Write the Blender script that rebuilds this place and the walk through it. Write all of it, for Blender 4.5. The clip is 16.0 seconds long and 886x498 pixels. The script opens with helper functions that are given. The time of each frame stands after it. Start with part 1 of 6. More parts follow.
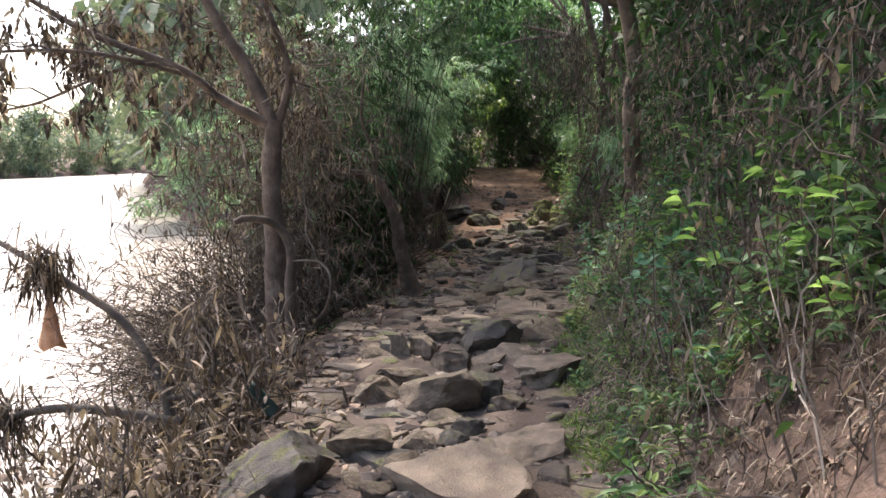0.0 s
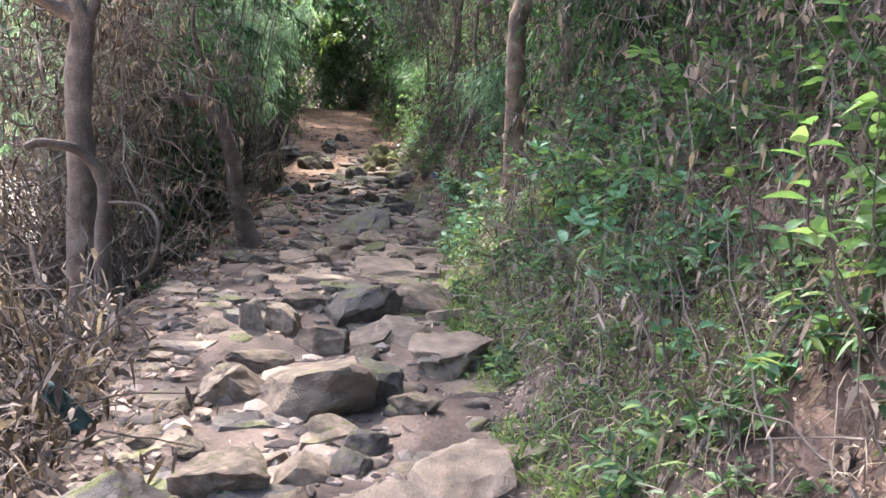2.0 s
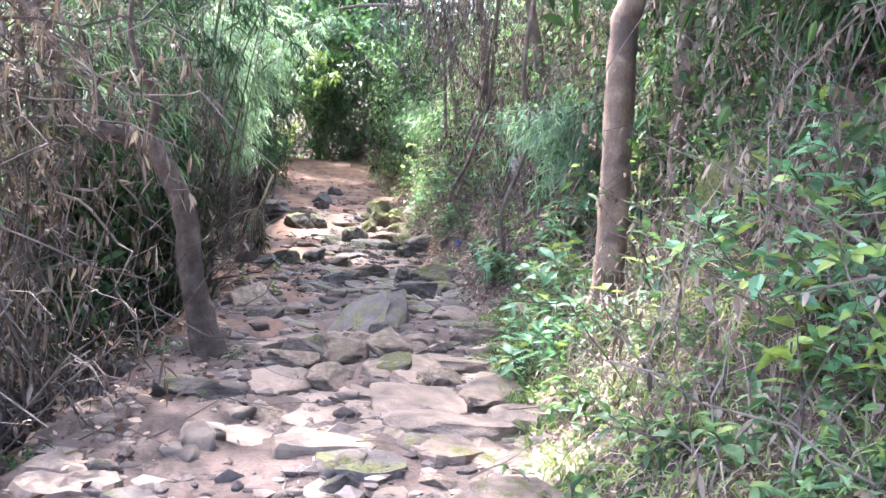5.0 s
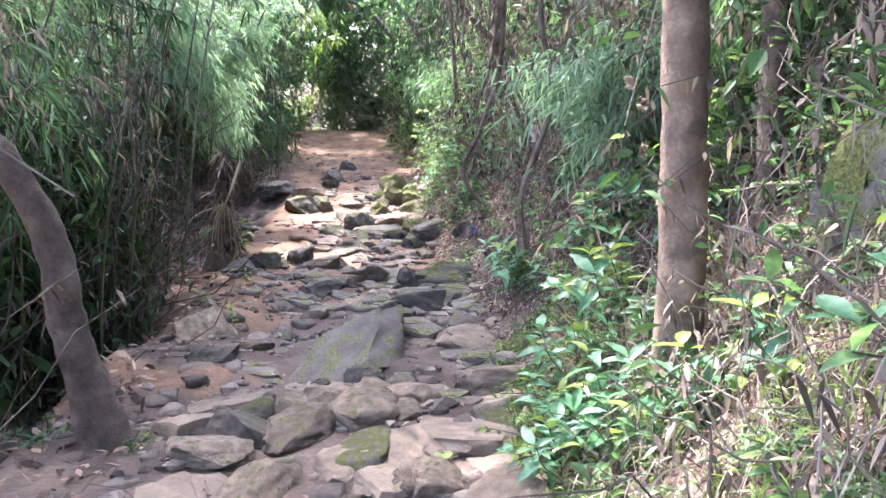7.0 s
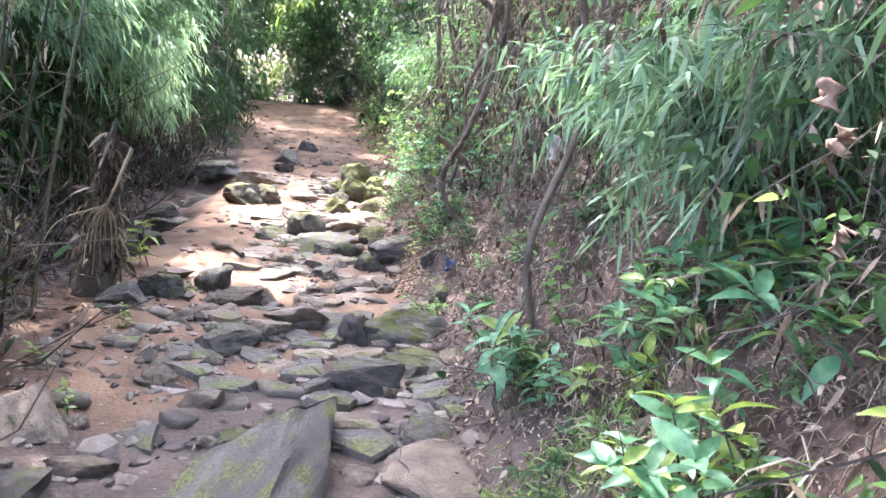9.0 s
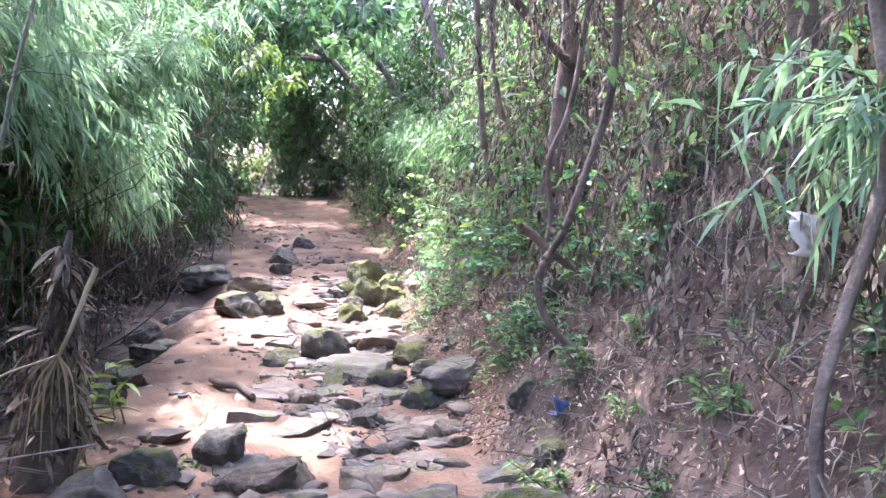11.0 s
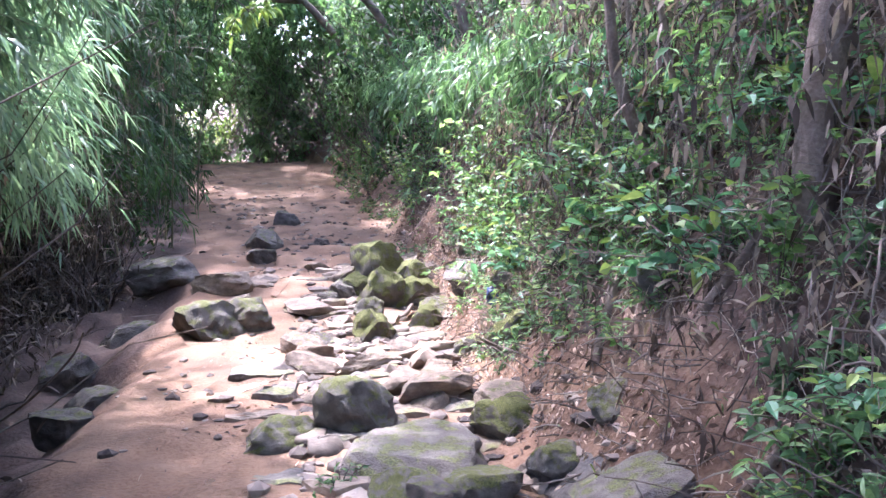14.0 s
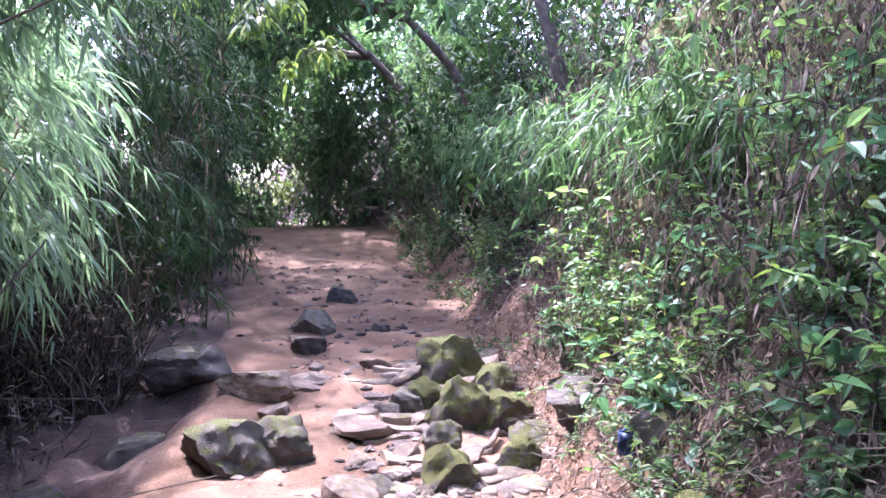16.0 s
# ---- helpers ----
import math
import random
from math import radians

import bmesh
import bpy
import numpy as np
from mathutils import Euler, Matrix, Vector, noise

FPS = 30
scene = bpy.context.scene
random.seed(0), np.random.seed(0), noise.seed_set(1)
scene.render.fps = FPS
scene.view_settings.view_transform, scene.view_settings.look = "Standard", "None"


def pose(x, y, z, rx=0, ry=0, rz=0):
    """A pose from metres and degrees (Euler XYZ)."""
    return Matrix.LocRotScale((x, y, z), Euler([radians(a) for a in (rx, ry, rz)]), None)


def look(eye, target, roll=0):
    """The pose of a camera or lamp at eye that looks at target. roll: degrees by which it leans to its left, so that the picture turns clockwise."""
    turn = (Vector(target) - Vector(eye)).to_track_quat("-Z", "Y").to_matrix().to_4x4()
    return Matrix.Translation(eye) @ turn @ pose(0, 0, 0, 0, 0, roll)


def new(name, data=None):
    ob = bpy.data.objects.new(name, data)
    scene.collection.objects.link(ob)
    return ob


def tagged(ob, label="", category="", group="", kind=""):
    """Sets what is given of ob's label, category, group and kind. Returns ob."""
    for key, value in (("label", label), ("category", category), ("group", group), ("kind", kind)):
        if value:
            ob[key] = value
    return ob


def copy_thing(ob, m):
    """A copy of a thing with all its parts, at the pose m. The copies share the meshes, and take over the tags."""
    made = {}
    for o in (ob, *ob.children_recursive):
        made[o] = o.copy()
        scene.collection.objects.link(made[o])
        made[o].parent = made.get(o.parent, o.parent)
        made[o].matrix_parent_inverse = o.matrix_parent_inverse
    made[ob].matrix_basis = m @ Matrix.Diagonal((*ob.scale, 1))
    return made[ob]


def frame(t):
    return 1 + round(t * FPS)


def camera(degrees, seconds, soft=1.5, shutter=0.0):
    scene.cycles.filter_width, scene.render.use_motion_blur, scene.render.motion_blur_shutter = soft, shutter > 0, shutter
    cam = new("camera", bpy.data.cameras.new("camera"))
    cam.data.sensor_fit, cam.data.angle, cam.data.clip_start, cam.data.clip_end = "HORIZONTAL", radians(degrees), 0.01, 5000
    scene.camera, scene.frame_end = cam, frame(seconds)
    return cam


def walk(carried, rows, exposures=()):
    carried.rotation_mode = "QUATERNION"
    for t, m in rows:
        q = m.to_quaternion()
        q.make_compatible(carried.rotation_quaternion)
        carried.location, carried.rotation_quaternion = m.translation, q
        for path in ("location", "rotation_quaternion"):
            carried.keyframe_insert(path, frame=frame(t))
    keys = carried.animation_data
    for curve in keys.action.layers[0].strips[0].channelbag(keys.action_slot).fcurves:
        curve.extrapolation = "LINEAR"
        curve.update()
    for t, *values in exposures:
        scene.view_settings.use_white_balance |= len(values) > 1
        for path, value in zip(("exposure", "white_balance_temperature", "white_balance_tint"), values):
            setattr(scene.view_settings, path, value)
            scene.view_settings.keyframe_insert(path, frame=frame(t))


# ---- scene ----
cam = camera(53.0, 16.0)
METRES, EYE, TILT, LEAN, TURN = 16.5, 1.45, -5.8, 1.0, 0.0
ROWS = [
    (0.0, 0.0, 0.0, 0.0, -0.0, 0.0, -0.0),
    (0.5, 0.0015, 0.0262, -0.0012, -4.14, -1.82, -1.46),
    (1.0, -0.0002, 0.0523, 0.0013, -3.49, -3.08, -3.86),
    (1.5, -0.0099, 0.0729, 0.0002, -4.36, -2.98, -3.78),
    (2.0, -0.0209, 0.0894, 0.0001, -11.99, -3.19, -2.26),
    (2.5, -0.0292, 0.117, -0.0072, -13.9, 0.76, -0.14),
    (3.0, -0.0381, 0.148, -0.0034, -15.83, -1.07, 0.81),
    (3.5, -0.0379, 0.1858, -0.006, -14.77, 1.38, -1.97),
    (6.0, 0.0155, 0.3242, 0.0262, -10.18, -2.98, -3.0),
    (6.5, 0.025, 0.354, 0.0296, -7.43, -4.75, -2.17),
    (7.0, 0.0285, 0.3858, 0.0328, -10.5, -2.27, 0.02),
    (7.5, 0.0343, 0.4253, 0.0371, -6.53, -5.04, -1.03),
    (8.0, 0.0384, 0.4572, 0.0426, -9.09, -1.35, -2.89),
    (8.5, 0.0455, 0.488, 0.0464, -11.98, -2.69, -2.61),
    (9.0, 0.054, 0.525, 0.0533, -12.46, -3.48, -4.37),
    (9.5, 0.0522, 0.5566, 0.0578, -14.04, -3.0, -1.31),
    (10.0, 0.0512, 0.5901, 0.0599, -13.67, -0.38, -1.34),
    (12.5, 0.0294, 0.74, 0.0636, -14.26, 2.83, -1.5),
    (13.0, 0.0329, 0.7781, 0.0668, -15.72, 0.76, -1.27),
    (13.5, 0.0397, 0.8105, 0.072, -17.78, 0.49, -1.11),
    (14.0, 0.0486, 0.8429, 0.0772, -15.4, -0.55, 1.62),
    (14.5, 0.0572, 0.8718, 0.0823, -17.73, -2.69, -0.97),
    (15.0, 0.0668, 0.8975, 0.0904, -11.12, 0.32, -2.13),
    (15.5, 0.0657, 0.9258, 0.0933, -13.08, 3.56, -0.89),
    (16.0, 0.0619, 0.9569, 0.0931, -11.76, 3.68, -0.41),
]
EXPOSURES = [(t, e + 1.28, k - (200 if t > 9.5 else 80 if t > 5 else 200 if t > 2 else 300), m + (12 if t > 9.5 else 5 if t > 5 else 2)) for t, e, k, m in ((0.0, 0.65, 6500, 12), (0.5, 1.08, 6500, 12), (1.0, 1.2, 6450, 12), (1.5, 1.0, 6300, 12), (1.9, 1.5, 6200, 14), (2.5, 2.1, 5600, 18), (3.5, 2.6, 5600, 21), (6.0, 2.65, 5650, 18), (7.0, 2.6, 5650, 17), (8.0, 2.9, 5650, 16), (9.0, 2.9, 5650, 15), (10.0, 2.9, 5600, 18), (12.5, 2.45, 5500, 12), (13.5, 2.42, 5400, 17), (14.5, 2.34, 5400, 17), (16.0, 2.1, 5350, 26))]
walk(cam, [(t, pose(0, 0, EYE, TILT, LEAN, TURN) @ pose(METRES * x, METRES * y, METRES * z, 90 + pitch, roll, yaw)) for t, x, y, z, yaw, pitch, roll in ROWS], EXPOSURES)

# ---- light ----
SUN_EL, SUN_AZ = radians(56), radians(-25)      # height, and bearing from +y (minus: towards the river)
world = bpy.data.worlds.new("sky")
world.use_nodes = True
scene.world = world
wn = world.node_tree.nodes
sky = wn.new("ShaderNodeTexSky")
sky.sky_type, sky.sun_disc, sky.sun_elevation, sky.sun_rotation = "NISHITA", False, SUN_EL, SUN_AZ
sky.dust_density, sky.air_density = 5.0, 1.0
wn["Background"].inputs["Strength"].default_value = 0.15
world.node_tree.links.new(sky.outputs[0], wn["Background"].inputs[0])
sun_ob = new("sun", bpy.data.lights.new("sun", "SUN"))
sun_ob.data.energy, sun_ob.data.angle, sun_ob.data.color = 2.0, radians(1.2), (1.0, 0.9, 0.78)
sun_dir = Vector((math.sin(SUN_AZ) * math.cos(SUN_EL), math.cos(SUN_AZ) * math.cos(SUN_EL), math.sin(SUN_EL)))
sun_ob.matrix_world = look(sun_dir * 60, (0, 0, 0))

# ---- materials ----
def material(name, ramp, scale, rough=0.85, bump=0.3, fine=60.0, island=0.0, per_object=0.0, translucent=0.0, moss=0.0, stain=None, spec=0.3, metal=0.0):
    """A noise-coloured surface: ramp of colours, coarse and fine grain, relief; islands or objects vary; moss grows on faces that look up."""
    m = bpy.data.materials.new(name)
    m.use_nodes = True
    nt = m.node_tree
    n, l = nt.nodes, nt.links
    bsdf = n["Principled BSDF"]
    co = n.new("ShaderNodeTexCoord")
    geo = n.new("ShaderNodeNewGeometry")
    coarse = n.new("ShaderNodeTexNoise")
    coarse.inputs["Scale"].default_value, coarse.inputs["Detail"].default_value = scale, 6
    grain = n.new("ShaderNodeTexNoise")
    grain.inputs["Scale"].default_value, grain.inputs["Detail"].default_value = fine, 4
    l.new(co.outputs["Object"], coarse.inputs["Vector"]), l.new(co.outputs["Object"], grain.inputs["Vector"])
    add = n.new("ShaderNodeMath")
    add.operation = "MULTIPLY_ADD"
    l.new(grain.outputs[0], add.inputs[0])
    add.inputs[1].default_value = 0.35
    l.new(coarse.outputs[0], add.inputs[2])
    last = add.outputs[0]
    for amount, kind in ((island, "island"), (per_object, "object")):
        if amount:
            source = geo.outputs["Random Per Island"] if kind == "island" else n.new("ShaderNodeObjectInfo").outputs["Random"]
            mix = n.new("ShaderNodeMath")
            mix.operation = "MULTIPLY_ADD"
            l.new(source, mix.inputs[0])
            mix.inputs[1].default_value = amount
            l.new(last, mix.inputs[2])
            sub = n.new("ShaderNodeMath")
            sub.operation = "SUBTRACT"
            l.new(mix.outputs[0], sub.inputs[0])
            sub.inputs[1].default_value = amount / 2
            last = sub.outputs[0]
    cr = n.new("ShaderNodeValToRGB")
    els = cr.color_ramp.elements
    lo, hi = 0.38, 0.98
    while len(els) < len(ramp):
        els.new(0.5)
    for k, c in enumerate(ramp):
        els[k].position, els[k].color = lo + (hi - lo) * k / (len(ramp) - 1), (*c, 1)
    l.new(last, cr.inputs[0])
    colour = cr.outputs[0]
    if stain:
        sn = n.new("ShaderNodeTexNoise")
        sn.inputs["Scale"].default_value, sn.inputs["Detail"].default_value = stain[1], 5
        l.new(co.outputs["Object"], sn.inputs["Vector"])
        mr = n.new("ShaderNodeMapRange")
        mr.inputs[1].default_value, mr.inputs[2].default_value, mr.inputs[4].default_value = stain[2], stain[2] + 0.12, stain[3]
        l.new(sn.outputs[0], mr.inputs[0])
        mixc = n.new("ShaderNodeMix")
        mixc.data_type = "RGBA"
        l.new(mr.outputs[0], mixc.inputs[0]), l.new(colour, mixc.inputs[6])
        mixc.inputs[7].default_value = (*stain[0], 1)
        colour = mixc.outputs[2]
    if moss:
        sep = n.new("ShaderNodeSeparateXYZ")
        l.new(geo.outputs["Normal"], sep.inputs[0])
        mn = n.new("ShaderNodeTexNoise")
        mn.inputs["Scale"].default_value, mn.inputs["Detail"].default_value = 4.0, 5
        l.new(co.outputs["Object"], mn.inputs["Vector"])
        ma = n.new("ShaderNodeMath")
        ma.operation = "MULTIPLY_ADD"
        l.new(sep.outputs[2], ma.inputs[0])
        ma.inputs[1].default_value = 0.3
        l.new(mn.outputs[0], ma.inputs[2])
        mr = n.new("ShaderNodeMapRange")
        mr.inputs[1].default_value, mr.inputs[2].default_value = 0.86 - 0.32 * moss, 1.0 - 0.32 * moss
        l.new(ma.outputs[0], mr.inputs[0])
        gr = n.new("ShaderNodeValToRGB")
        gr.color_ramp.elements[0].color, gr.color_ramp.elements[1].color = (0.025, 0.03, 0.01, 1), (0.16, 0.165, 0.04, 1)
        gr.color_ramp.elements[0].position, gr.color_ramp.elements[1].position = 0.3, 0.75
        l.new(grain.outputs[0], gr.inputs[0])
        mixc = n.new("ShaderNodeMix")
        mixc.data_type = "RGBA"
        l.new(mr.outputs[0], mixc.inputs[0]), l.new(colour, mixc.inputs[6]), l.new(gr.outputs[0], mixc.inputs[7])
        colour = mixc.outputs[2]
    l.new(colour, bsdf.inputs["Base Color"])
    bsdf.inputs["Roughness"].default_value, bsdf.inputs["Specular IOR Level"].default_value = rough, spec
    bsdf.inputs["Metallic"].default_value = metal
    if bump:
        b = n.new("ShaderNodeBump")
        b.inputs["Strength"].default_value, b.inputs["Distance"].default_value = bump, 0.03
        l.new(add.outputs[0], b.inputs["Height"])
        l.new(b.outputs[0], bsdf.inputs["Normal"])
    if translucent:
        tr = n.new("ShaderNodeBsdfTranslucent")
        bright = n.new("ShaderNodeMix")
        bright.data_type, bright.blend_type = "RGBA", "MULTIPLY"
        bright.inputs[0].default_value = 1.0
        l.new(colour, bright.inputs[6])
        bright.inputs[7].default_value = (1.2, 1.25, 0.9, 1)
        l.new(bright.outputs[2], tr.inputs[0])
        ms = n.new("ShaderNodeMixShader")
        ms.inputs[0].default_value = translucent
        l.new(bsdf.outputs[0], ms.inputs[1]), l.new(tr.outputs[0], ms.inputs[2])
        l.new(ms.outputs[0], n["Material Output"].inputs[0])
    return m


def earth_material():
    """Trodden earth, dark humus and orange sandy earth, blended where the ground changes kind."""
    m = bpy.data.materials.new("earth")
    m.use_nodes = True
    n, l = m.node_tree.nodes, m.node_tree.links
    bsdf = n["Principled BSDF"]
    co = n.new("ShaderNodeTexCoord")

    def tex(scale, detail=6):
        t = n.new("ShaderNodeTexNoise")
        t.inputs["Scale"].default_value, t.inputs["Detail"].default_value = scale, detail
        l.new(co.outputs["Object"], t.inputs["Vector"])
        return t.outputs[0]

    coarse, grain, blot = tex(1.3), tex(45.0, 5), tex(5.0, 5)
    add = n.new("ShaderNodeMath")
    add.operation = "MULTIPLY_ADD"
    l.new(grain, add.inputs[0])
    add.inputs[1].default_value = 0.4
    l.new(coarse, add.inputs[2])

    def ramp(colours):
        r = n.new("ShaderNodeValToRGB")
        e = r.color_ramp.elements
        e.new(0.7)
        for k, c in enumerate(colours):
            e[k].position, e[k].color = 0.42 + 0.27 * k, (*c, 1)
        l.new(add.outputs[0], r.inputs[0])
        return r.outputs[0]

    colour = ramp([(0.045, 0.033, 0.025), (0.11, 0.08, 0.06), (0.2, 0.15, 0.112)])
    for name, colours in (("sandy", [(0.1, 0.056, 0.031), (0.19, 0.113, 0.064), (0.275, 0.173, 0.102)]), ("wild", [(0.035, 0.022, 0.016), (0.1, 0.064, 0.045), (0.2, 0.135, 0.097)])):
        at = n.new("ShaderNodeAttribute")
        at.attribute_name = name
        mix = n.new("ShaderNodeMath")
        mix.operation = "MULTIPLY_ADD"
        l.new(blot, mix.inputs[0])
        mix.inputs[1].default_value = 1.2
        l.new(at.outputs["Fac"], mix.inputs[2])
        mr = n.new("ShaderNodeMapRange")
        mr.inputs[1].default_value, mr.inputs[2].default_value = 0.85, 1.35
        l.new(mix.outputs[0], mr.inputs[0])
        mc = n.new("ShaderNodeMix")
        mc.data_type = "RGBA"
        l.new(mr.outputs[0], mc.inputs[0]), l.new(colour, mc.inputs[6]), l.new(ramp(colours), mc.inputs[7])
        colour = mc.outputs[2]
    damp = n.new("ShaderNodeMapRange")
    damp.inputs[1].default_value, damp.inputs[2].default_value, damp.inputs[3].default_value, damp.inputs[4].default_value = 0.4, 0.65, 1.0, 0.55
    l.new(tex(2.4), damp.inputs[0])
    mul = n.new("ShaderNodeMix")
    mul.data_type, mul.blend_type = "RGBA", "MULTIPLY"
    mul.inputs[0].default_value = 1.0
    l.new(colour, mul.inputs[6]), l.new(damp.outputs[0], mul.inputs[7])
    l.new(mul.outputs[2], bsdf.inputs["Base Color"])
    bsdf.inputs["Roughness"].default_value, bsdf.inputs["Specular IOR Level"].default_value = 0.9, 0.3
    b = n.new("ShaderNodeBump")
    b.inputs["Strength"].default_value, b.inputs["Distance"].default_value = 0.9, 0.03
    l.new(add.outputs[0], b.inputs["Height"]), l.new(b.outputs[0], bsdf.inputs["Normal"])
    return m


EARTH = earth_material()
ROCK = material("rock", [(0.068, 0.052, 0.037), (0.165, 0.127, 0.089), (0.315, 0.247, 0.174)], 3.2, 0.8, 1.0, 38, per_object=0.3, moss=0.12, stain=((0.2, 0.135, 0.09), 2.0, 0.56, 0.6))
SLAB = material("slab_stone", [(0.085, 0.066, 0.047), (0.19, 0.146, 0.102), (0.315, 0.246, 0.173)], 2.2, 0.75, 1.0, 30, per_object=0.2, stain=((0.12, 0.085, 0.06), 1.6, 0.55, 0.7))
MOSSY = material("mossy_rock", [(0.05, 0.046, 0.038), (0.11, 0.1, 0.08), (0.2, 0.18, 0.14)], 3.0, 0.9, 1.0, 40, per_object=0.15, moss=0.62)
MOSS_THICK = material("thick_moss", [(0.05, 0.046, 0.038), (0.1, 0.09, 0.07), (0.17, 0.155, 0.12)], 3.0, 0.95, 1.0, 40, moss=1.15)
MUDDY = material("dark_wet_rock", [(0.0319, 0.0276, 0.0234), (0.0904, 0.0765, 0.0616), (0.181, 0.154, 0.122)], 3.0, 0.7, 1.0, 40, per_object=0.2, moss=0.3)
BARK = material("bark", [(0.045, 0.033, 0.024), (0.115, 0.086, 0.063), (0.22, 0.172, 0.128)], 7, 0.9, 0.8, 70, per_object=0.15, stain=((0.26, 0.21, 0.16), 5.0, 0.58, 0.45))
PALE_BARK = material("pale_bark", [(0.06, 0.041, 0.027), (0.15, 0.106, 0.07), (0.3, 0.222, 0.15)], 6, 0.9, 0.55, 60, stain=((0.07, 0.052, 0.038), 4.5, 0.52, 0.85))
MOSSY_BARK = material("mossy_bark", [(0.05, 0.038, 0.028), (0.12, 0.092, 0.066), (0.21, 0.165, 0.12)], 7, 0.9, 0.9, 60, per_object=0.2, moss=0.6)
TWIG = material("twig", [(0.033, 0.0275, 0.022), (0.0935, 0.0748, 0.0572), (0.22, 0.182, 0.138)], 5, 0.9, 0.2, 60, island=0.45)
PALE_TWIG = material("pale_twig", [(0.055, 0.043, 0.033), (0.125, 0.1, 0.078), (0.26, 0.22, 0.175)], 5, 0.9, 0.2, 60, island=0.5)
PALE_LEAF = material("bleached_leaf", [(0.08, 0.062, 0.046), (0.18, 0.145, 0.105), (0.36, 0.3, 0.22)], 3, 0.8, 0.2, 50, island=0.7, translucent=0.2)
# Leaf green darkened in the colour itself for foliage standing in shade.
SHADE_LEAF = material("shade_leaf", [(0.0191, 0.0372, 0.0127), (0.0372, 0.0744, 0.0234), (0.0691, 0.128, 0.0372)], 3, 0.65, 0.1, 40, island=0.5, translucent=0.25, spec=0.2)
WEED_LEAF = material("weed_leaf", [(0.0408, 0.0792, 0.0312), (0.102, 0.19, 0.072), (0.204, 0.324, 0.132)], 3, 0.5, 0.1, 40, island=0.5, per_object=0.25, translucent=0.45, spec=0.45)
BLUE_LEAF = material("broad_leaf", [(0.045, 0.107, 0.0525), (0.0975, 0.227, 0.11), (0.194, 0.356, 0.181)], 3, 0.42, 0.1, 30, island=0.45, translucent=0.42, spec=0.5)
FRESH_LEAF = material("fresh_leaf", [(0.0575, 0.115, 0.0345), (0.132, 0.23, 0.069), (0.241, 0.356, 0.115)], 3, 0.45, 0.1, 40, island=0.55, per_object=0.2, translucent=0.5, spec=0.4)
LIME_LEAF = material("young_leaf", [(0.1, 0.15, 0.035), (0.18, 0.26, 0.06), (0.3, 0.36, 0.1)], 3, 0.45, 0.1, 30, island=0.5, translucent=0.4, spec=0.4)
# Bamboo green; clumps in shade get the darkened leaf instead.
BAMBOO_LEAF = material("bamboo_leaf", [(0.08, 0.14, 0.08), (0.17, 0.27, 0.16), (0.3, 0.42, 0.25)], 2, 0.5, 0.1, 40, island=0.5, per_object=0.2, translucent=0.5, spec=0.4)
GRASS_BLADE = material("grass_blade", [(0.0575, 0.103, 0.0287), (0.138, 0.207, 0.0575), (0.276, 0.322, 0.103)], 2, 0.5, 0.1, 40, island=0.5, translucent=0.35)
DRY_LEAF = material("dry_leaf", [(0.0372, 0.0273, 0.0211), (0.118, 0.0891, 0.0668), (0.322, 0.254, 0.191)], 3, 0.85, 0.2, 50, island=0.65, translucent=0.2, spec=0.2)
LITTER = material("leaf_litter", [(0.06, 0.04, 0.029), (0.165, 0.108, 0.075), (0.42, 0.31, 0.22)], 3, 0.8, 0.2, 50, island=0.8, translucent=0.1)
CULM = material("bamboo_culm", [(0.04, 0.045, 0.02), (0.1, 0.105, 0.05), (0.22, 0.2, 0.11)], 3, 0.55, 0.2, 50, per_object=0.5)
CANE = material("dry_cane", [(0.22, 0.17, 0.09), (0.38, 0.31, 0.18), (0.5, 0.43, 0.29)], 4, 0.6, 0.2, 50)
# Pale greyed green: the haze of distance is mixed into the leaf colour.
HAZY_LEAF = material("hazy_leaf", [(0.08, 0.11, 0.075), (0.15, 0.19, 0.115), (0.24, 0.27, 0.17)], 0.2, 0.6, 0.1, 2, island=0.5, translucent=0.35)
RAG = material("rag", [(0.3, 0.16, 0.09), (0.5, 0.3, 0.18), (0.62, 0.48, 0.36)], 12, 0.7, 0.3, 60, translucent=0.3)
PALE = material("pale_scrap", [(0.45, 0.4, 0.34), (0.6, 0.55, 0.48), (0.72, 0.68, 0.6)], 10, 0.7, 0.3, 60)
BLUE_SCRAP = material("blue_scrap", [(0.02, 0.03, 0.07), (0.03, 0.05, 0.12), (0.07, 0.1, 0.18)], 10, 0.5, 0.3, 60)
DARK_CLOTH = material("dark_green_cloth", [(0.02, 0.035, 0.03), (0.04, 0.07, 0.06), (0.08, 0.12, 0.1)], 10, 0.8, 0.3, 60)

WATER = bpy.data.materials.new("river_water")
WATER.use_nodes = True
_n, _l = WATER.node_tree.nodes, WATER.node_tree.links
_b = _n["Principled BSDF"]
_b.inputs["Base Color"].default_value, _b.inputs["Roughness"].default_value = (0.42, 0.36, 0.29, 1), 0.3
_co, _map = _n.new("ShaderNodeTexCoord"), _n.new("ShaderNodeMapping")
_map.inputs["Scale"].default_value, _map.inputs["Rotation"].default_value = (0.5, 2.2, 1), (0, 0, radians(18))
_w = _n.new("ShaderNodeTexNoise")
_w.inputs["Scale"].default_value, _w.inputs["Detail"].default_value = 1.2, 5
_bp = _n.new("ShaderNodeBump")
_bp.inputs["Strength"].default_value, _bp.inputs["Distance"].default_value = 0.35, 0.12
_l.new(_co.outputs["Object"], _map.inputs[0]), _l.new(_map.outputs[0], _w.inputs["Vector"])
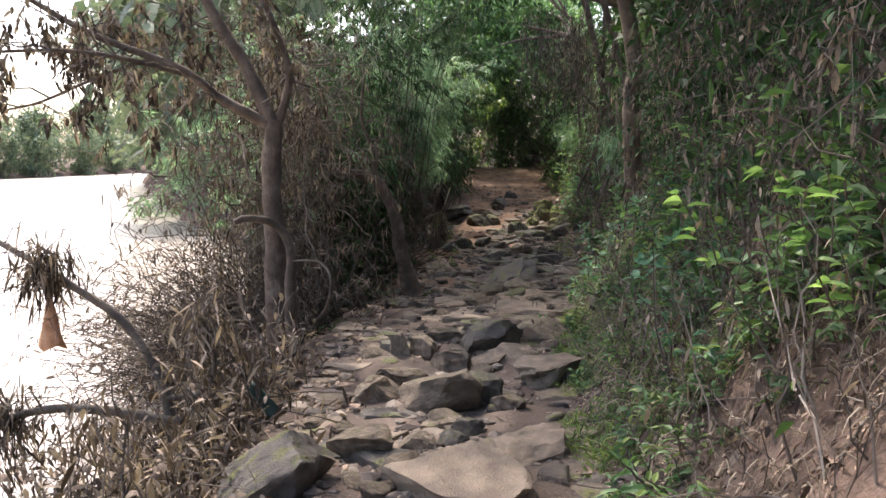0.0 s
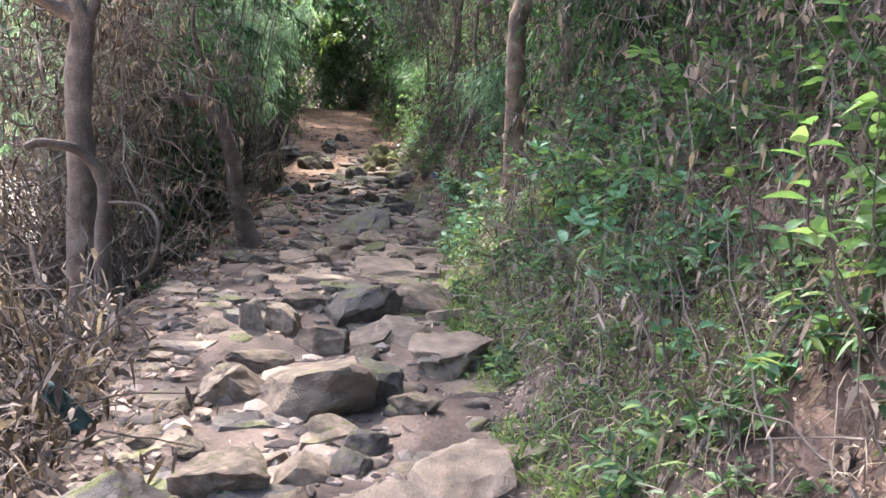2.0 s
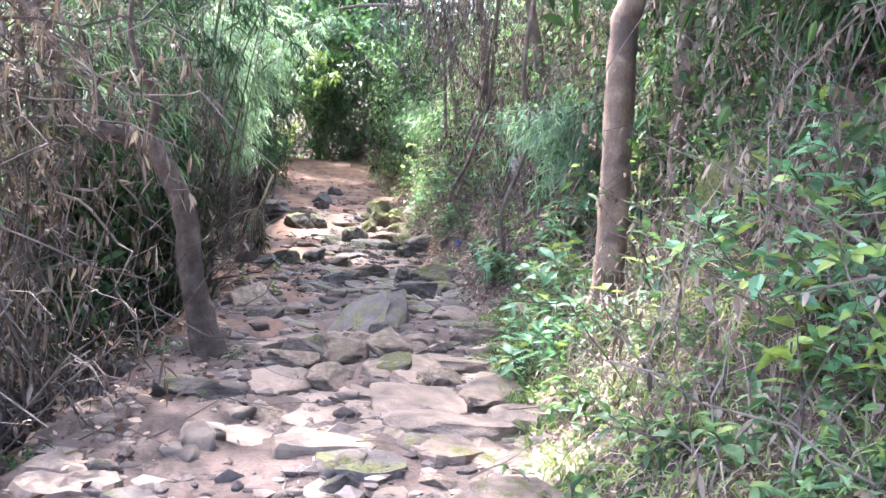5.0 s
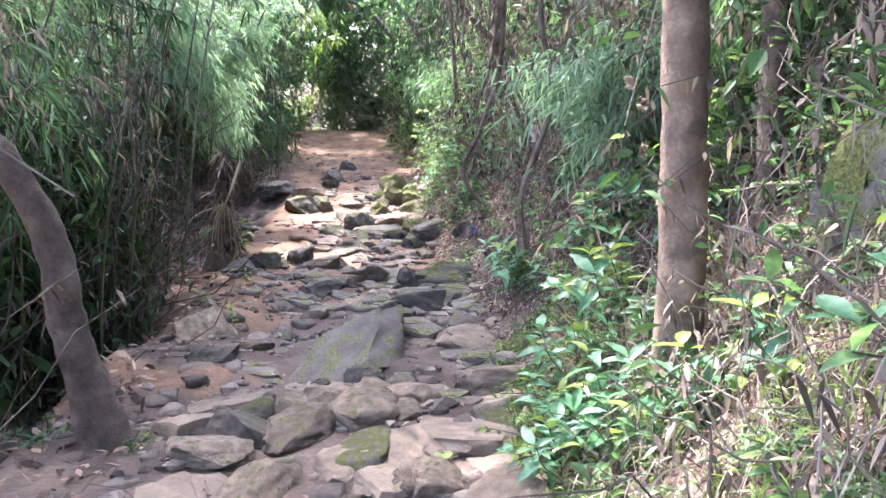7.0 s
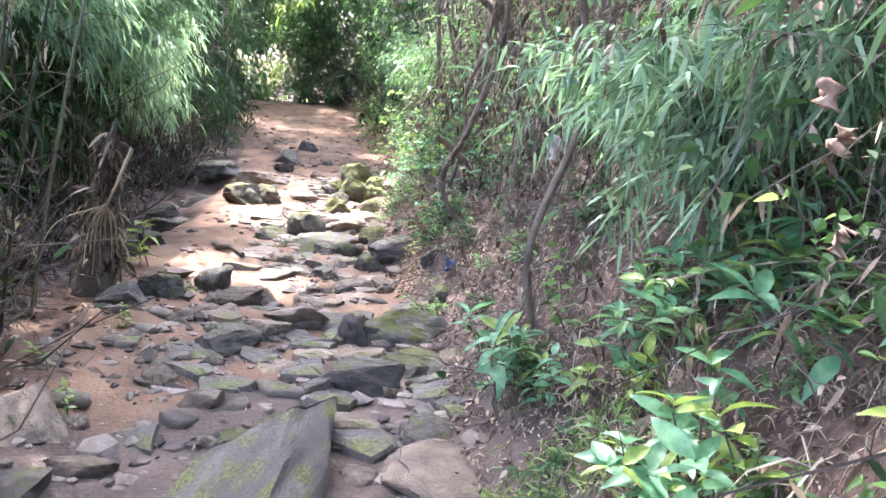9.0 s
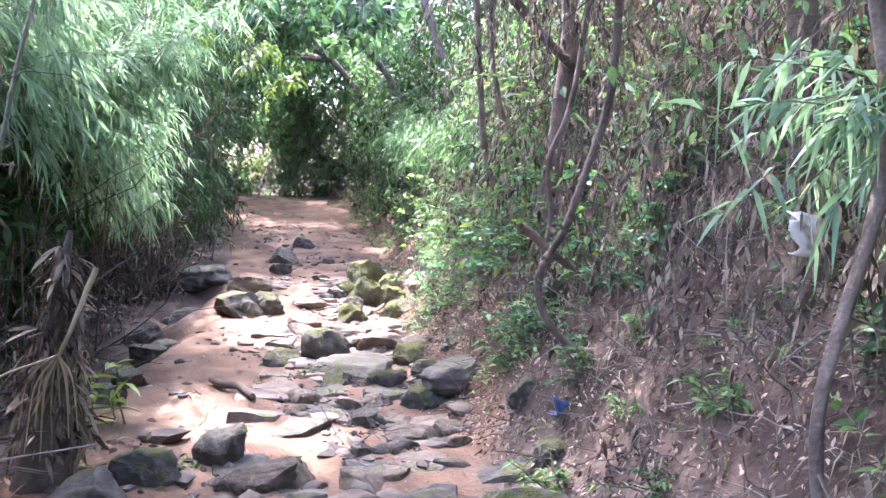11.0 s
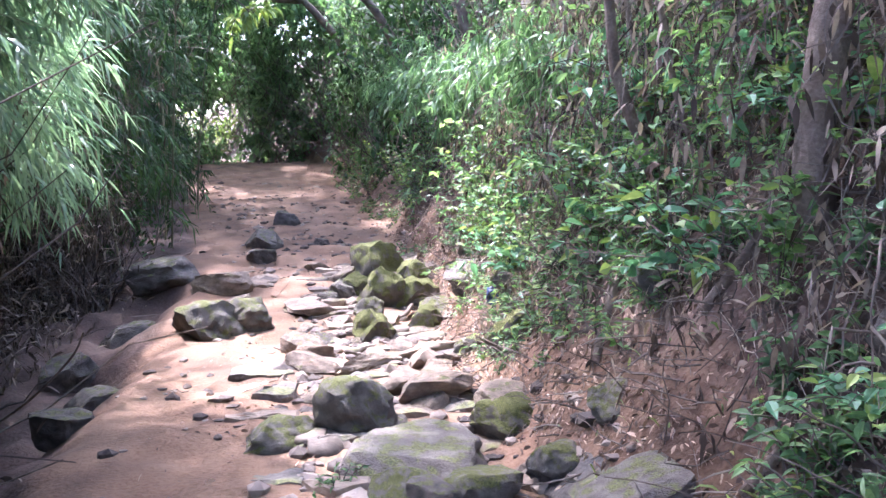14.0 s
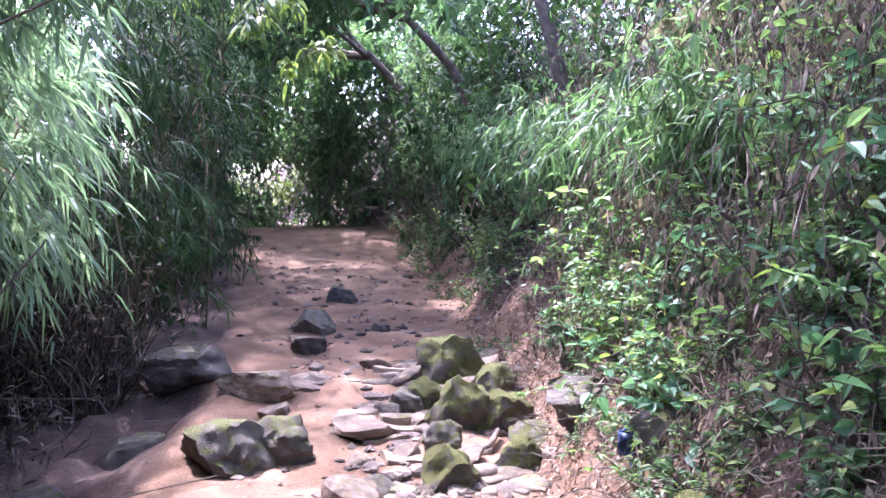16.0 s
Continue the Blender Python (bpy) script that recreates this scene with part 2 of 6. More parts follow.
_l.new(_w.outputs[0], _bp.inputs["Height"]), _l.new(_bp.outputs[0], _b.inputs["Normal"])

# ---- numbers and meshes ----
RNG = np.random.default_rng(7)


def hash01(i, j, k):
    h = np.sin(i * 127.1 + j * 311.7 + k * 74.7) * 43758.5453
    return h - np.floor(h)


def vnoise(x, y, seed=0):
    """Smooth noise from -1 to 1."""
    xi, yi = np.floor(x), np.floor(y)
    fx, fy = x - xi, y - yi
    fx, fy = fx * fx * (3 - 2 * fx), fy * fy * (3 - 2 * fy)
    a = hash01(xi, yi, seed) * (1 - fx) + hash01(xi + 1, yi, seed) * fx
    b = hash01(xi, yi + 1, seed) * (1 - fx) + hash01(xi + 1, yi + 1, seed) * fx
    return 2 * (a * (1 - fy) + b * fy) - 1


def fbm(x, y, seed=0, octaves=4):
    total, amp = 0, 0.5
    for o in range(octaves):
        total = total + amp * vnoise(x * 2 ** o, y * 2 ** o, seed + o)
        amp *= 0.5
    return total


TRAIL_Y = [0, 5, 7.4, 9, 10, 12, 13.4, 14.8, 16.7, 19.4, 22.7, 26, 30, 34, 38, 44, 60]
TRAIL_L = [-1.2, -0.95, -1.0, -0.95, -0.6, -0.65, -0.26, -0.15, 0.1, 0.3, 0.75, 0.95, 0.85, 0.8, 0.7, -0.6, -4]
TRAIL_R = [0.65, 0.74, 1.0, 1.35, 1.5, 1.85, 2.0, 2.1, 2.15, 2.35, 3.0, 3.4, 3.7, 4.0, 4.0, 2.6, 0]
RISE_Y = [0, 3, 5, 8, 11, 13, 15, 17, 21, 23, 25, 27.5, 30, 34, 38, 44, 80]
RISE_Z = [-0.02, -0.1, -0.1, -0.1, -0.2, -0.16, -0.1, -0.12, -0.19, -0.05, 0.06, 0.22, 0.42, 0.72, 0.98, 1.1, 1.3]
SHORE_Y = [-60, 0, 6, 10, 12, 14, 20, 40, 108, 160, 240, 300]
SHORE_X = [-4, -2.3, -2.2, -1.5, -1.1, -1.5, -4.5, -12, -36, -52, -66, -60]
FAR_Y = [-200, 0, 100, 150, 240, 300]
FAR_X = [-46, -46, -62, -74, -68, -60]
BANK_D = [0, 0.15, 0.5, 0.9, 1.4, 2.2, 4, 8, 20, 200]
BANK_Z = [0, 0.08, 0.42, 0.9, 1.5, 2.2, 3.1, 4.5, 7, 12]
STEEP_Y, STEEP = [0, 11, 15, 24, 28], [1, 1, 1.45, 1.45, 1.2]
WATER_Z = -0.75


def edge_l(y):
    return np.interp(y, TRAIL_Y, TRAIL_L)


def edge_r(y):
    return np.interp(y, TRAIL_Y, TRAIL_R)


def ground_z(x, y):
    x, y = np.asarray(x, float), np.asarray(y, float)
    base = np.interp(y, RISE_Y, RISE_Z)
    xl, xr = edge_l(y) + 0.12 * vnoise(y * 1.7, x * 0, 3), edge_r(y) + 0.15 * vnoise(y * 1.3, x * 0, 5)
    shore, far = np.interp(y, SHORE_Y, SHORE_X) + 0.15 * vnoise(y * 0.9, x * 0, 9), np.interp(y, FAR_Y, FAR_X)
    d = np.maximum(x - xr, 0)
    z = base + np.interp(d, BANK_D, BANK_Z) * np.interp(y, STEEP_Y, STEEP)
    z = z + (0.14 * fbm(x * 1.6, y * 1.6, 20) + 0.08 * fbm(x * 6, y * 6, 25, 3)) * np.minimum(d * 1.5, 1)
    on = np.clip((x - xl) * 4, 0, 1) * np.clip((xr - x) * 4, 0, 1)
    z = z + on * (0.07 * fbm(x * 2.3, y * 2.3, 30) + 0.03 * fbm(x * 9, y * 9, 40, 3))
    t = np.clip((x - shore) / np.minimum(1.2, np.maximum(xl - shore, 0.3)), 0, 1)
    t = t * t * (3 - 2 * t)
    z = np.where(x < xl, (WATER_Z - 0.05) * (1 - t) + (base + 0.05 * fbm(x * 3, y * 3, 50)) * t, z)
    hollow = np.clip((edge_l(y) - 0.02 + 0.22 * fbm(x * 0, y * 1.9, 56) - x) / 0.6, 0, 1) * np.clip((y - 16.2) / 0.8, 0, 1) * np.clip((24.2 - y) / 0.8, 0, 1)
    z = z - np.where((x < xl) & (x > shore), (0.28 + 0.16 * fbm(x * 4, y * 4, 55)) * hollow * hollow * (3 - 2 * hollow), 0)
    z = np.where(x < shore, WATER_Z - 0.05 - np.minimum((shore - x) * 0.5, 1.2), z)
    bank = WATER_Z - 1.25 + np.minimum((far - x) * 0.35, 9)
    z = np.where(x < far, np.maximum(bank, z), z)
    z = np.where(y > 240, np.maximum(z, WATER_Z + np.minimum((y - 240) * 0.05, 10)), z)
    return z


def gz(x, y):
    return float(ground_z(x, y))


def mesh_from(name, verts, faces_by_size, mats, indices=None, smooth=False):
    """A mesh from arrays: verts (n,3), a list of face arrays (m,k), one material index each."""
    me = bpy.data.meshes.new(name)
    verts = np.asarray(verts, np.float32)
    me.vertices.add(len(verts))
    me.vertices.foreach_set("co", verts.ravel())
    sizes = np.concatenate([np.full(len(f), f.shape[1]) for f in faces_by_size])
    loops = np.concatenate([f.ravel() for f in faces_by_size]).astype(np.int32)
    me.loops.add(len(loops))
    me.loops.foreach_set("vertex_index", loops)
    me.polygons.add(len(sizes))
    starts = np.concatenate([[0], np.cumsum(sizes)[:-1]]).astype(np.int32)
    me.polygons.foreach_set("loop_start", starts)
    if indices is not None:
        me.polygons.foreach_set("material_index", np.concatenate([np.full(len(f), i) for f, i in zip(faces_by_size, indices)]).astype(np.int32))
    me.polygons.foreach_set("use_smooth", np.full(len(sizes), smooth))
    for m in mats:
        me.materials.append(m)
    me.update(calc_edges=True)
    return me


class Heap:
    """Gathers leaves and tubes, with a material slot each, into one mesh."""
    def __init__(self):
        self.v, self.f, self.i, self.n = [], [], [], 0

    def put(self, verts, faces, slot=0):
        self.v.append(verts)
        for f in faces:
            self.f.append(f + self.n)
            self.i.append(slot)
        self.n += len(verts)

    def mesh(self, name, mats, smooth=False):
        return mesh_from(name, np.concatenate(self.v), self.f, mats, self.i, smooth)


def unit(v):
    return v / np.maximum(np.linalg.norm(v, axis=-1, keepdims=True), 1e-9)


def leaves(heap, base, way, length, width, slot=0, droop=0.35, rng=RNG, shape=(0.35, 0.72)):
    """Leaf blades: bent lance shapes folded along the midrib, from base points along ways."""
    n = len(base)
    if n == 0:
        return
    way = unit(way)
    length, width = np.broadcast_to(length, n)[:, None], np.broadcast_to(width, n)[:, None]
    ref = unit(rng.normal(size=(n, 3)) * 0.6 + np.array([0, 0, 1.0]))
    side = unit(np.cross(way, ref))
    up = np.cross(side, way)
    down = np.array([0, 0, -1.0])
    a, b = shape
    p0 = base
    p1 = base + way * length * a - up * width * 0.12
    p2 = base + way * length * b + down * length * droop * 0.3
    p3 = base + way * length * 0.97 + down * length * droop * 0.75
    v = np.stack([p0, p1 + side * width * 0.5 + up * width * 0.15, p1 - side * width * 0.5 + up * width * 0.15, p2 + side * width * 0.36, p2 - side * width * 0.36, p3], 1).reshape(-1, 3)
    k = (np.arange(n) * 6)[:, None]
    heap.put(v, [k + np.array([[0, 1, 2]]), k + np.array([[1, 3, 4, 2]]), k + np.array([[3, 5, 4]])], slot)


def broad_leaves(heap, base, way, length, width, slot=0, droop=0.35, rng=RNG):
    """Broader leaf blades with a rounded outline, folded at the midrib and bent down towards the tip."""
    n = len(base)
    if n == 0:
        return
    way = unit(way)
    length, width = np.broadcast_to(length, n)[:, None], np.broadcast_to(width, n)[:, None]
    side = unit(np.cross(way, unit(rng.normal(size=(n, 3)) * 0.5 + np.array([0, 0, 1.0]))))
    up = np.cross(side, way)
    rows = []
    for t, h in ((0.14, 0.26), (0.34, 0.5), (0.6, 0.42), (0.84, 0.18)):
        c = base + way * length * t - np.array([0, 0, 1.0]) * length * droop * t * t * 0.7
        rows += [c + side * width * h + up * width * h * 0.3, c - up * width * 0.04, c - side * width * h + up * width * h * 0.3]
    tip = base + way * length * 0.98 - np.array([0, 0, 1.0]) * length * droop * 0.72
    v = np.stack([base] + rows + [tip], 1).reshape(-1, 3)
    k = (np.arange(n) * 14)[:, None]
    tri = [k + np.array([[0, 1, 2]]), k + np.array([[0, 2, 3]]), k + np.array([[10, 13, 11]]), k + np.array([[11, 13, 12]])]
    quad = [k + np.array([[a, a + 3, a + 4, a + 1]]) for a in (1, 2, 4, 5, 7, 8)]
    heap.put(v, [np.concatenate(tri), np.concatenate(quad)], slot)


def tubes(heap, paths, r0, r1, slot=0, sides=4):
    """Tapered tubes along many paths (n,k,3)."""
    paths = np.asarray(paths, float)
    n, k, _ = paths.shape
    if n == 0:
        return
    tan = unit(np.gradient(paths, axis=1))
    ref = np.where(np.abs(tan[..., 2:3]) > 0.9, np.array([1.0, 0, 0]), np.array([0, 0, 1.0]))
    s = unit(np.cross(tan, ref))
    u = np.cross(s, tan)
    r = np.broadcast_to(r0, n)[:, None] * (1 - np.linspace(0, 1, k)) + np.broadcast_to(r1, n)[:, None] * np.linspace(0, 1, k)
    ang = np.arange(sides) * 2 * np.pi / sides
    ring = paths[:, :, None] + r[:, :, None, None] * (np.cos(ang)[None, None, :, None] * s[:, :, None] + np.sin(ang)[None, None, :, None] * u[:, :, None])
    v = ring.reshape(-1, 3)
    a = np.arange(n)[:, None, None] * k * sides + np.arange(k - 1)[None, :, None] * sides + np.arange(sides)[None, None, :]
    b = np.arange(n)[:, None, None] * k * sides + np.arange(k - 1)[None, :, None] * sides + (np.arange(sides)[None, None, :] + 1) % sides
    heap.put(v, [np.stack([a, b, b + sides, a + sides], -1).reshape(-1, 4)], slot)


def arcs(start, way, length, sag, k=5, wobble=0.0, rng=RNG):
    """Curved paths (n,k,3) from starts along ways that sag (minus: rise) towards their ends."""
    n = len(start)
    t = np.linspace(0, 1, k)[None, :, None]
    length, sag = np.broadcast_to(length, n)[:, None, None], np.broadcast_to(sag, n)[:, None, None]
    p = start[:, None] + unit(way)[:, None] * length * t - np.array([0, 0, 1.0]) * sag * length * t ** 2
    if wobble:
        w = np.cumsum(rng.normal(size=(n, k, 3)) * wobble, axis=1) * length
        p = p + w - w[:, :1]
    return p


def along(paths, count, rng=RNG, lo=0.1):
    """Points and directions at random places along paths."""
    n, k, _ = paths.shape
    j = rng.integers(0, n, count)
    t = rng.uniform(lo, 1, count) * (k - 1)
    i = np.minimum(t.astype(int), k - 2)
    f = (t - i)[:, None]
    a, b = paths[j, i], paths[j, i + 1]
    return a * (1 - f) + b * f, unit(b - a)


def scatter_dirs(n, rng=RNG, up=0.0):
    return unit(rng.normal(size=(n, 3)) + np.array([0, 0, up]))


JOINED = ("stalk", "foliage", "twigs", "dry_leaves", "withered_leaves", "caught_debris", "crown")


def part(name, me, parent, label=""):
    ob = new(name, me)
    if name in JOINED:
        ob["kind"] = "stuff"
    ob.parent = parent
    if label:
        ob["label"] = label
    return ob


def thing(name, label, category, group="", at=(0, 0, 0), data=None):
    ob = tagged(new(name, data), label, category, group)
    ob.location = at
    return ob


def stuff(name, me, label, category):
    return tagged(new(name, me), label, category, kind="stuff")


# ---- ground, river ----
def spread(parts):
    return np.unique(np.concatenate([np.arange(a, b, s) for a, b, s in parts]))


gx = spread([(-1500, -200, 130), (-200, -80, 8), (-80, -8, 1.5), (-8, -3, 0.25), (-3, 4.2, 0.08), (4.2, 9, 0.25), (9, 60, 3), (60, 1501, 120)])
gy = spread([(-1500, -60, 120), (-60, -3, 3), (-3, 2.5, 0.25), (2.5, 24, 0.09), (24, 44, 0.18), (44, 120, 2.5), (120, 330, 6), (330, 1501, 90)])
GX, GY = np.meshgrid(gx, gy)
GV = np.stack([GX, GY, ground_z(GX, GY)], -1).reshape(-1, 3)
qi = (np.arange(len(gy) - 1)[:, None] * len(gx) + np.arange(len(gx) - 1)[None]).ravel()
ground = tagged(new("ground", mesh_from("ground", GV, [np.stack([qi, qi + 1, qi + 1 + len(gx), qi + len(gx)], -1)], [EARTH], smooth=True)), "brown trodden earth trail between a steep bank and the river", "ground", kind="structure")
vx, vy = GV[:, 0], GV[:, 1]
wild = np.maximum.reduce([(vx - edge_r(vy) - 0.1) / 0.5, (edge_l(vy) - 0.02 - vx) / 0.4, (vy - 40.5) / 1.5])
sandy = (vy + 1.6 * vnoise(vx * 1.2, vy * 1.2, 14) - 2.2 * np.clip(vx - edge_l(vy) - 0.9, 0, 2) - 11.4) / 1.6
for name, values in (("wild", wild), ("sandy", sandy)):
    ground.data.attributes.new(name, "FLOAT", "POINT").data.foreach_set("value", np.clip(values, 0, 1).astype(np.float32))
wv = np.array([[-400, -300, WATER_Z], [30, -300, WATER_Z], [30, 420, WATER_Z], [-400, 420, WATER_Z]], float)
water = tagged(new("water", mesh_from("water", wv, [np.array([[0, 1, 2, 3]])], [WATER])), "wide muddy river with glaring rippled surface", "river", kind="structure")


# ---- rocks ----
def rock_mesh(name, seed, mat, flat=0.0, cuts=11, sub=4, box=0.76):
    """A weathered block: a boxy ball cut by planes, layered and roughened by noise. Half size 1."""
    rng = np.random.default_rng(seed)
    bm = bmesh.new()
    bmesh.ops.create_icosphere(bm, subdivisions=sub, radius=1.0)
    co = np.array([v.co[:] for v in bm.verts])
    co = np.sign(co) * np.abs(co) ** box
    for k in range(cuts):
        nrm = unit(rng.normal(size=3) * np.array([1, 1, 0.6]))
        over = co @ nrm - rng.uniform(0.5, 0.85)
        co = co - np.maximum(over, 0)[:, None] * nrm * 0.99
    tilt = unit(np.array([rng.normal() * 0.2, rng.normal() * 0.2, 1.0]))
    co = co - np.maximum(co @ tilt - rng.uniform(0.6, 0.85) * (1 - 0.5 * flat), 0)[:, None] * tilt * 0.97
    off = Vector((seed * 3.1, seed * 1.7, seed * 0.9))
    big = np.array([noise.fractal(Vector(c) * 1.3 + off, 1.0, 2.0, 3) for c in co])
    fine = np.array([noise.fractal(Vector((c[0] * 4, c[1] * 4, c[2] * 7)) + off, 0.8, 2.2, 3) for c in co])
    bed = np.round((co @ unit(tilt + rng.normal(size=3) * 0.3)) * 4 + big) % 2
    co = co + unit(co) * (big * (0.2 if box > 0.9 else 0.09) + fine * 0.05)[:, None]
    co[:, :2] *= (1 - 0.05 * bed)[:, None]
    co /= np.abs(co).max(axis=0)
    for v, c in zip(bm.verts, co):
        v.co = c
    me = bpy.data.meshes.new(name)
    for f in bm.faces:
        f.smooth = True
    bm.to_mesh(me)
    bm.free()
    me.materials.append(mat)
    me.set_sharp_from_angle(angle=radians(33))
    return me


def rock(x, y, sx, sy, sz, turn=0.0, mat=ROCK, seed=0, lift=0.0, tip=(0, 0), label="grey-brown weathered sandstone rock bedded in the trail", flat=0.0, name="rock"):
    ob = thing(name, label, "rock", "rocks on the trail", data=rock_mesh(name, seed, mat, -0.8 if mat in (MOSS_THICK, MOSSY) else flat, 5 if mat in (MOSS_THICK, MOSSY) else 11, box=1.0 if mat in (MOSS_THICK, MOSSY) else 0.76))
    ob.matrix_world = pose(x, y, gz(x, y) + sz * (0.0 if flat > 0 else 0.1) + lift, tip[0], tip[1], turn) @ Matrix.Diagonal((sx, sy, sz, 1))
    return ob


FLAT = "flat pale sandstone slab worn smooth in the trail"
MOSS = "boulder covered in yellow-green moss beside the trail"
DARK = "dark damp rock with moss stains in the trail"
rock(0.02, 4.02, 0.32, 0.46, 0.17, 12, SLAB, 1, 0.0, (4, -3), FLAT, 0.6)
rock(0.45, 4.5, 0.25, 0.34, 0.14, -25, SLAB, 2, 0.0, (3, 2), FLAT, 0.6)
rock(0.5, 3.6, 0.3, 0.3, 0.12, 40, SLAB, 3, 0.0, (0, 0), FLAT, 0.6)
rock(-0.82, 4.05, 0.38, 0.22, 0.2, 36, MUDDY, 4, 0.0, (0, -18), "dark wedge-shaped boulder with a pale top face")
rock(-0.48, 4.62, 0.18, 0.14, 0.14, 10, ROCK, 5)
rock(-0.25, 4.4, 0.2, 0.1, 0.08, 60, ROCK, 6)
rock(-0.1, 5.5, 0.34, 0.24, 0.2, 15, ROCK, 7, 0.0, (0, -10))
rock(0.22, 5.62, 0.12, 0.2, 0.16, 30, MUDDY, 8)
rock(-0.5, 5.7, 0.1, 0.22, 0.14, -25, ROCK, 9)
rock(0.38, 5.35, 0.14, 0.1, 0.1, -20, ROCK, 10)
rock(0.1, 5.0, 0.13, 0.1, 0.1, 5, MUDDY, 11)
rock(0.75, 6.15, 0.25, 0.4, 0.16, -12, SLAB, 12, 0.02, (0, -6), "pale square-edged sandstone block at the foot of the grass bank", 0.5)
rock(0.38, 7.3, 0.34, 0.26, 0.25, 30, MUDDY, 13, 0.0, (0, -16), "dark humped boulder with a sunlit upper face")
rock(0.88, 7.5, 0.3, 0.26, 0.16, 0, ROCK, 14)
rock(0.06, 6.45, 0.2, 0.16, 0.14, -8, ROCK, 15)
rock(-0.3, 6.2, 0.22, 0.14, 0.1, 12, ROCK, 16)
rock(0.02, 7.5, 0.2, 0.12, 0.1, 5, ROCK, 17)
rock(-0.35, 6.85, 0.1, 0.1, 0.17, 20, ROCK, 18)
rock(-0.2, 6.9, 0.13, 0.18, 0.14, 40, ROCK, 19)
rock(0.78, 9.35, 0.34, 0.44, 0.12, 20, SLAB, 20, 0.0, (2, 0), FLAT, 0.8)
rock(1.26, 9.5, 0.24, 0.36, 0.1, -12, SLAB, 21, 0.0, (0, 2), FLAT, 0.8)
rock(0.88, 8.72, 0.38, 0.27, 0.12, 5, SLAB, 22, 0.0, (3, 0), FLAT, 0.8)
rock(1.35, 8.9, 0.25, 0.24, 0.13, 25, SLAB, 23, 0.0, (0, -4), FLAT, 0.7)
rock(0.92, 10.2, 0.3, 0.32, 0.11, 35, SLAB, 24, 0.0, (0, 0), FLAT, 0.8)
rock(1.4, 10.5, 0.3, 0.34, 0.1, 0, SLAB, 25, 0.0, (0, 0), FLAT, 0.8)
rock(0.55, 10.6, 0.2, 0.34, 0.11, -35, ROCK, 26, 0.0, (0, 14))
rock(0.9, 10.85, 0.2, 0.28, 0.12, -40, ROCK, 27, 0.0, (0, 16))
rock(1.15, 11.05, 0.17, 0.2, 0.13, 15, SLAB, 28, 0.0, (0, 0), FLAT, 0.5)
rock(0.12, 10.3, 0.2, 0.24, 0.1, 20, ROCK, 29)
rock(0.35, 9.9, 0.14, 0.25, 0.09, -25, ROCK, 30)
rock(0.92, 12.15, 0.4, 0.88, 0.2, -24, MUDDY, 31, 0.02, (8, -6), "large tilted mossy slab with a dark broken edge", 0.7)
rock(0.95, 11.45, 0.14, 0.12, 0.11, 20, MUDDY, 32)
rock(1.55, 13.4, 0.3, 0.16, 0.15, -4, MUDDY, 33, 0.0, (0, 0), DARK)
rock(2.0, 14.35, 0.36, 0.2, 0.18, -10, MOSSY, 34, 0.0, (0, 0), DARK)
rock(1.6, 14.35, 0.18, 0.17, 0.2, 25, MUDDY, 35, 0.0, (0, 0), DARK)
rock(1.8, 12.2, 0.34, 0.36, 0.14, 12, SLAB, 36, 0.0, (0, 6), FLAT, 0.7)
rock(1.7, 11.3, 0.26, 0.2, 0.12, -12, ROCK, 37)
rock(0.35, 15.2, 0.2, 0.16, 0.16, 15, MOSSY, 38, 0.0, (0, 0), MOSS)
rock(0.66, 15.5, 0.16, 0.18, 0.2, -10, MUDDY, 39, 0.0, (0, 0), DARK)
rock(0.1, 14.9, 0.22, 0.16, 0.14, 30, MUDDY, 40, 0.0, (0, 0), DARK)
rock(0.9, 15.0, 0.2, 0.14, 0.12, 5, ROCK, 41)
rock(1.54, 18.5, 0.22, 0.19, 0.22, 12, MOSSY, 42, 0.02, (0, 0), DARK)
rock(1.62, 17.75, 0.4, 0.44, 0.18, -18, MUDDY, 43, 0.0, (6, 6), "tilted dark mossy slab in the trail", 0.6)
rock(1.12, 18.4, 0.26, 0.18, 0.13, 20, MOSSY, 44, 0.0, (0, 0), DARK)
rock(2.05, 18.9, 0.26, 0.2, 0.14, 0, ROCK, 45)
rock(2.3, 18.2, 0.2, 0.3, 0.13, -30, ROCK, 46)
rock(0.05, 19.3, 0.24, 0.17, 0.18, -20, MUDDY, 47, 0.0, (0, 0), DARK)
rock(0.86, 21.4, 0.32, 0.34, 0.27, 20, MOSSY, 48, 0.0, (0, 8), MOSS)
rock(1.16, 21.45, 0.24, 0.22, 0.22, -20, MOSSY, 49, 0.0, (0, -8), MOSS)
rock(0.45, 23.8, 0.42, 0.36, 0.24, 15, MUDDY, 50, 0.0, (0, -8), DARK)
rock(1.0, 23.0, 0.32, 0.34, 0.18, 0, ROCK, 51)
rock(2.58, 23.3, 0.42, 0.34, 0.32, 10, MOSS_THICK, 52, 0.03, (0, 0), MOSS)
rock(2.42, 21.95, 0.27, 0.24, 0.3, -15, MOSS_THICK, 53, 0.05, (0, 0), MOSS)
rock(2.08, 20.8, 0.2, 0.17, 0.24, 25, MOSS_THICK, 54, 0.0, (0, 0), MOSS)
rock(2.72, 21.9, 0.24, 0.2, 0.24, 0, MOSS_THICK, 55, 0.0, (0, 0), MOSS)
rock(2.3, 22.6, 0.2, 0.16, 0.2, 40, MOSS_THICK, 170, 0.0, (0, 0), MOSS)
rock(2.85, 22.6, 0.22, 0.18, 0.26, 70, MOSS_THICK, 171, 0.02, (0, 0), MOSS)
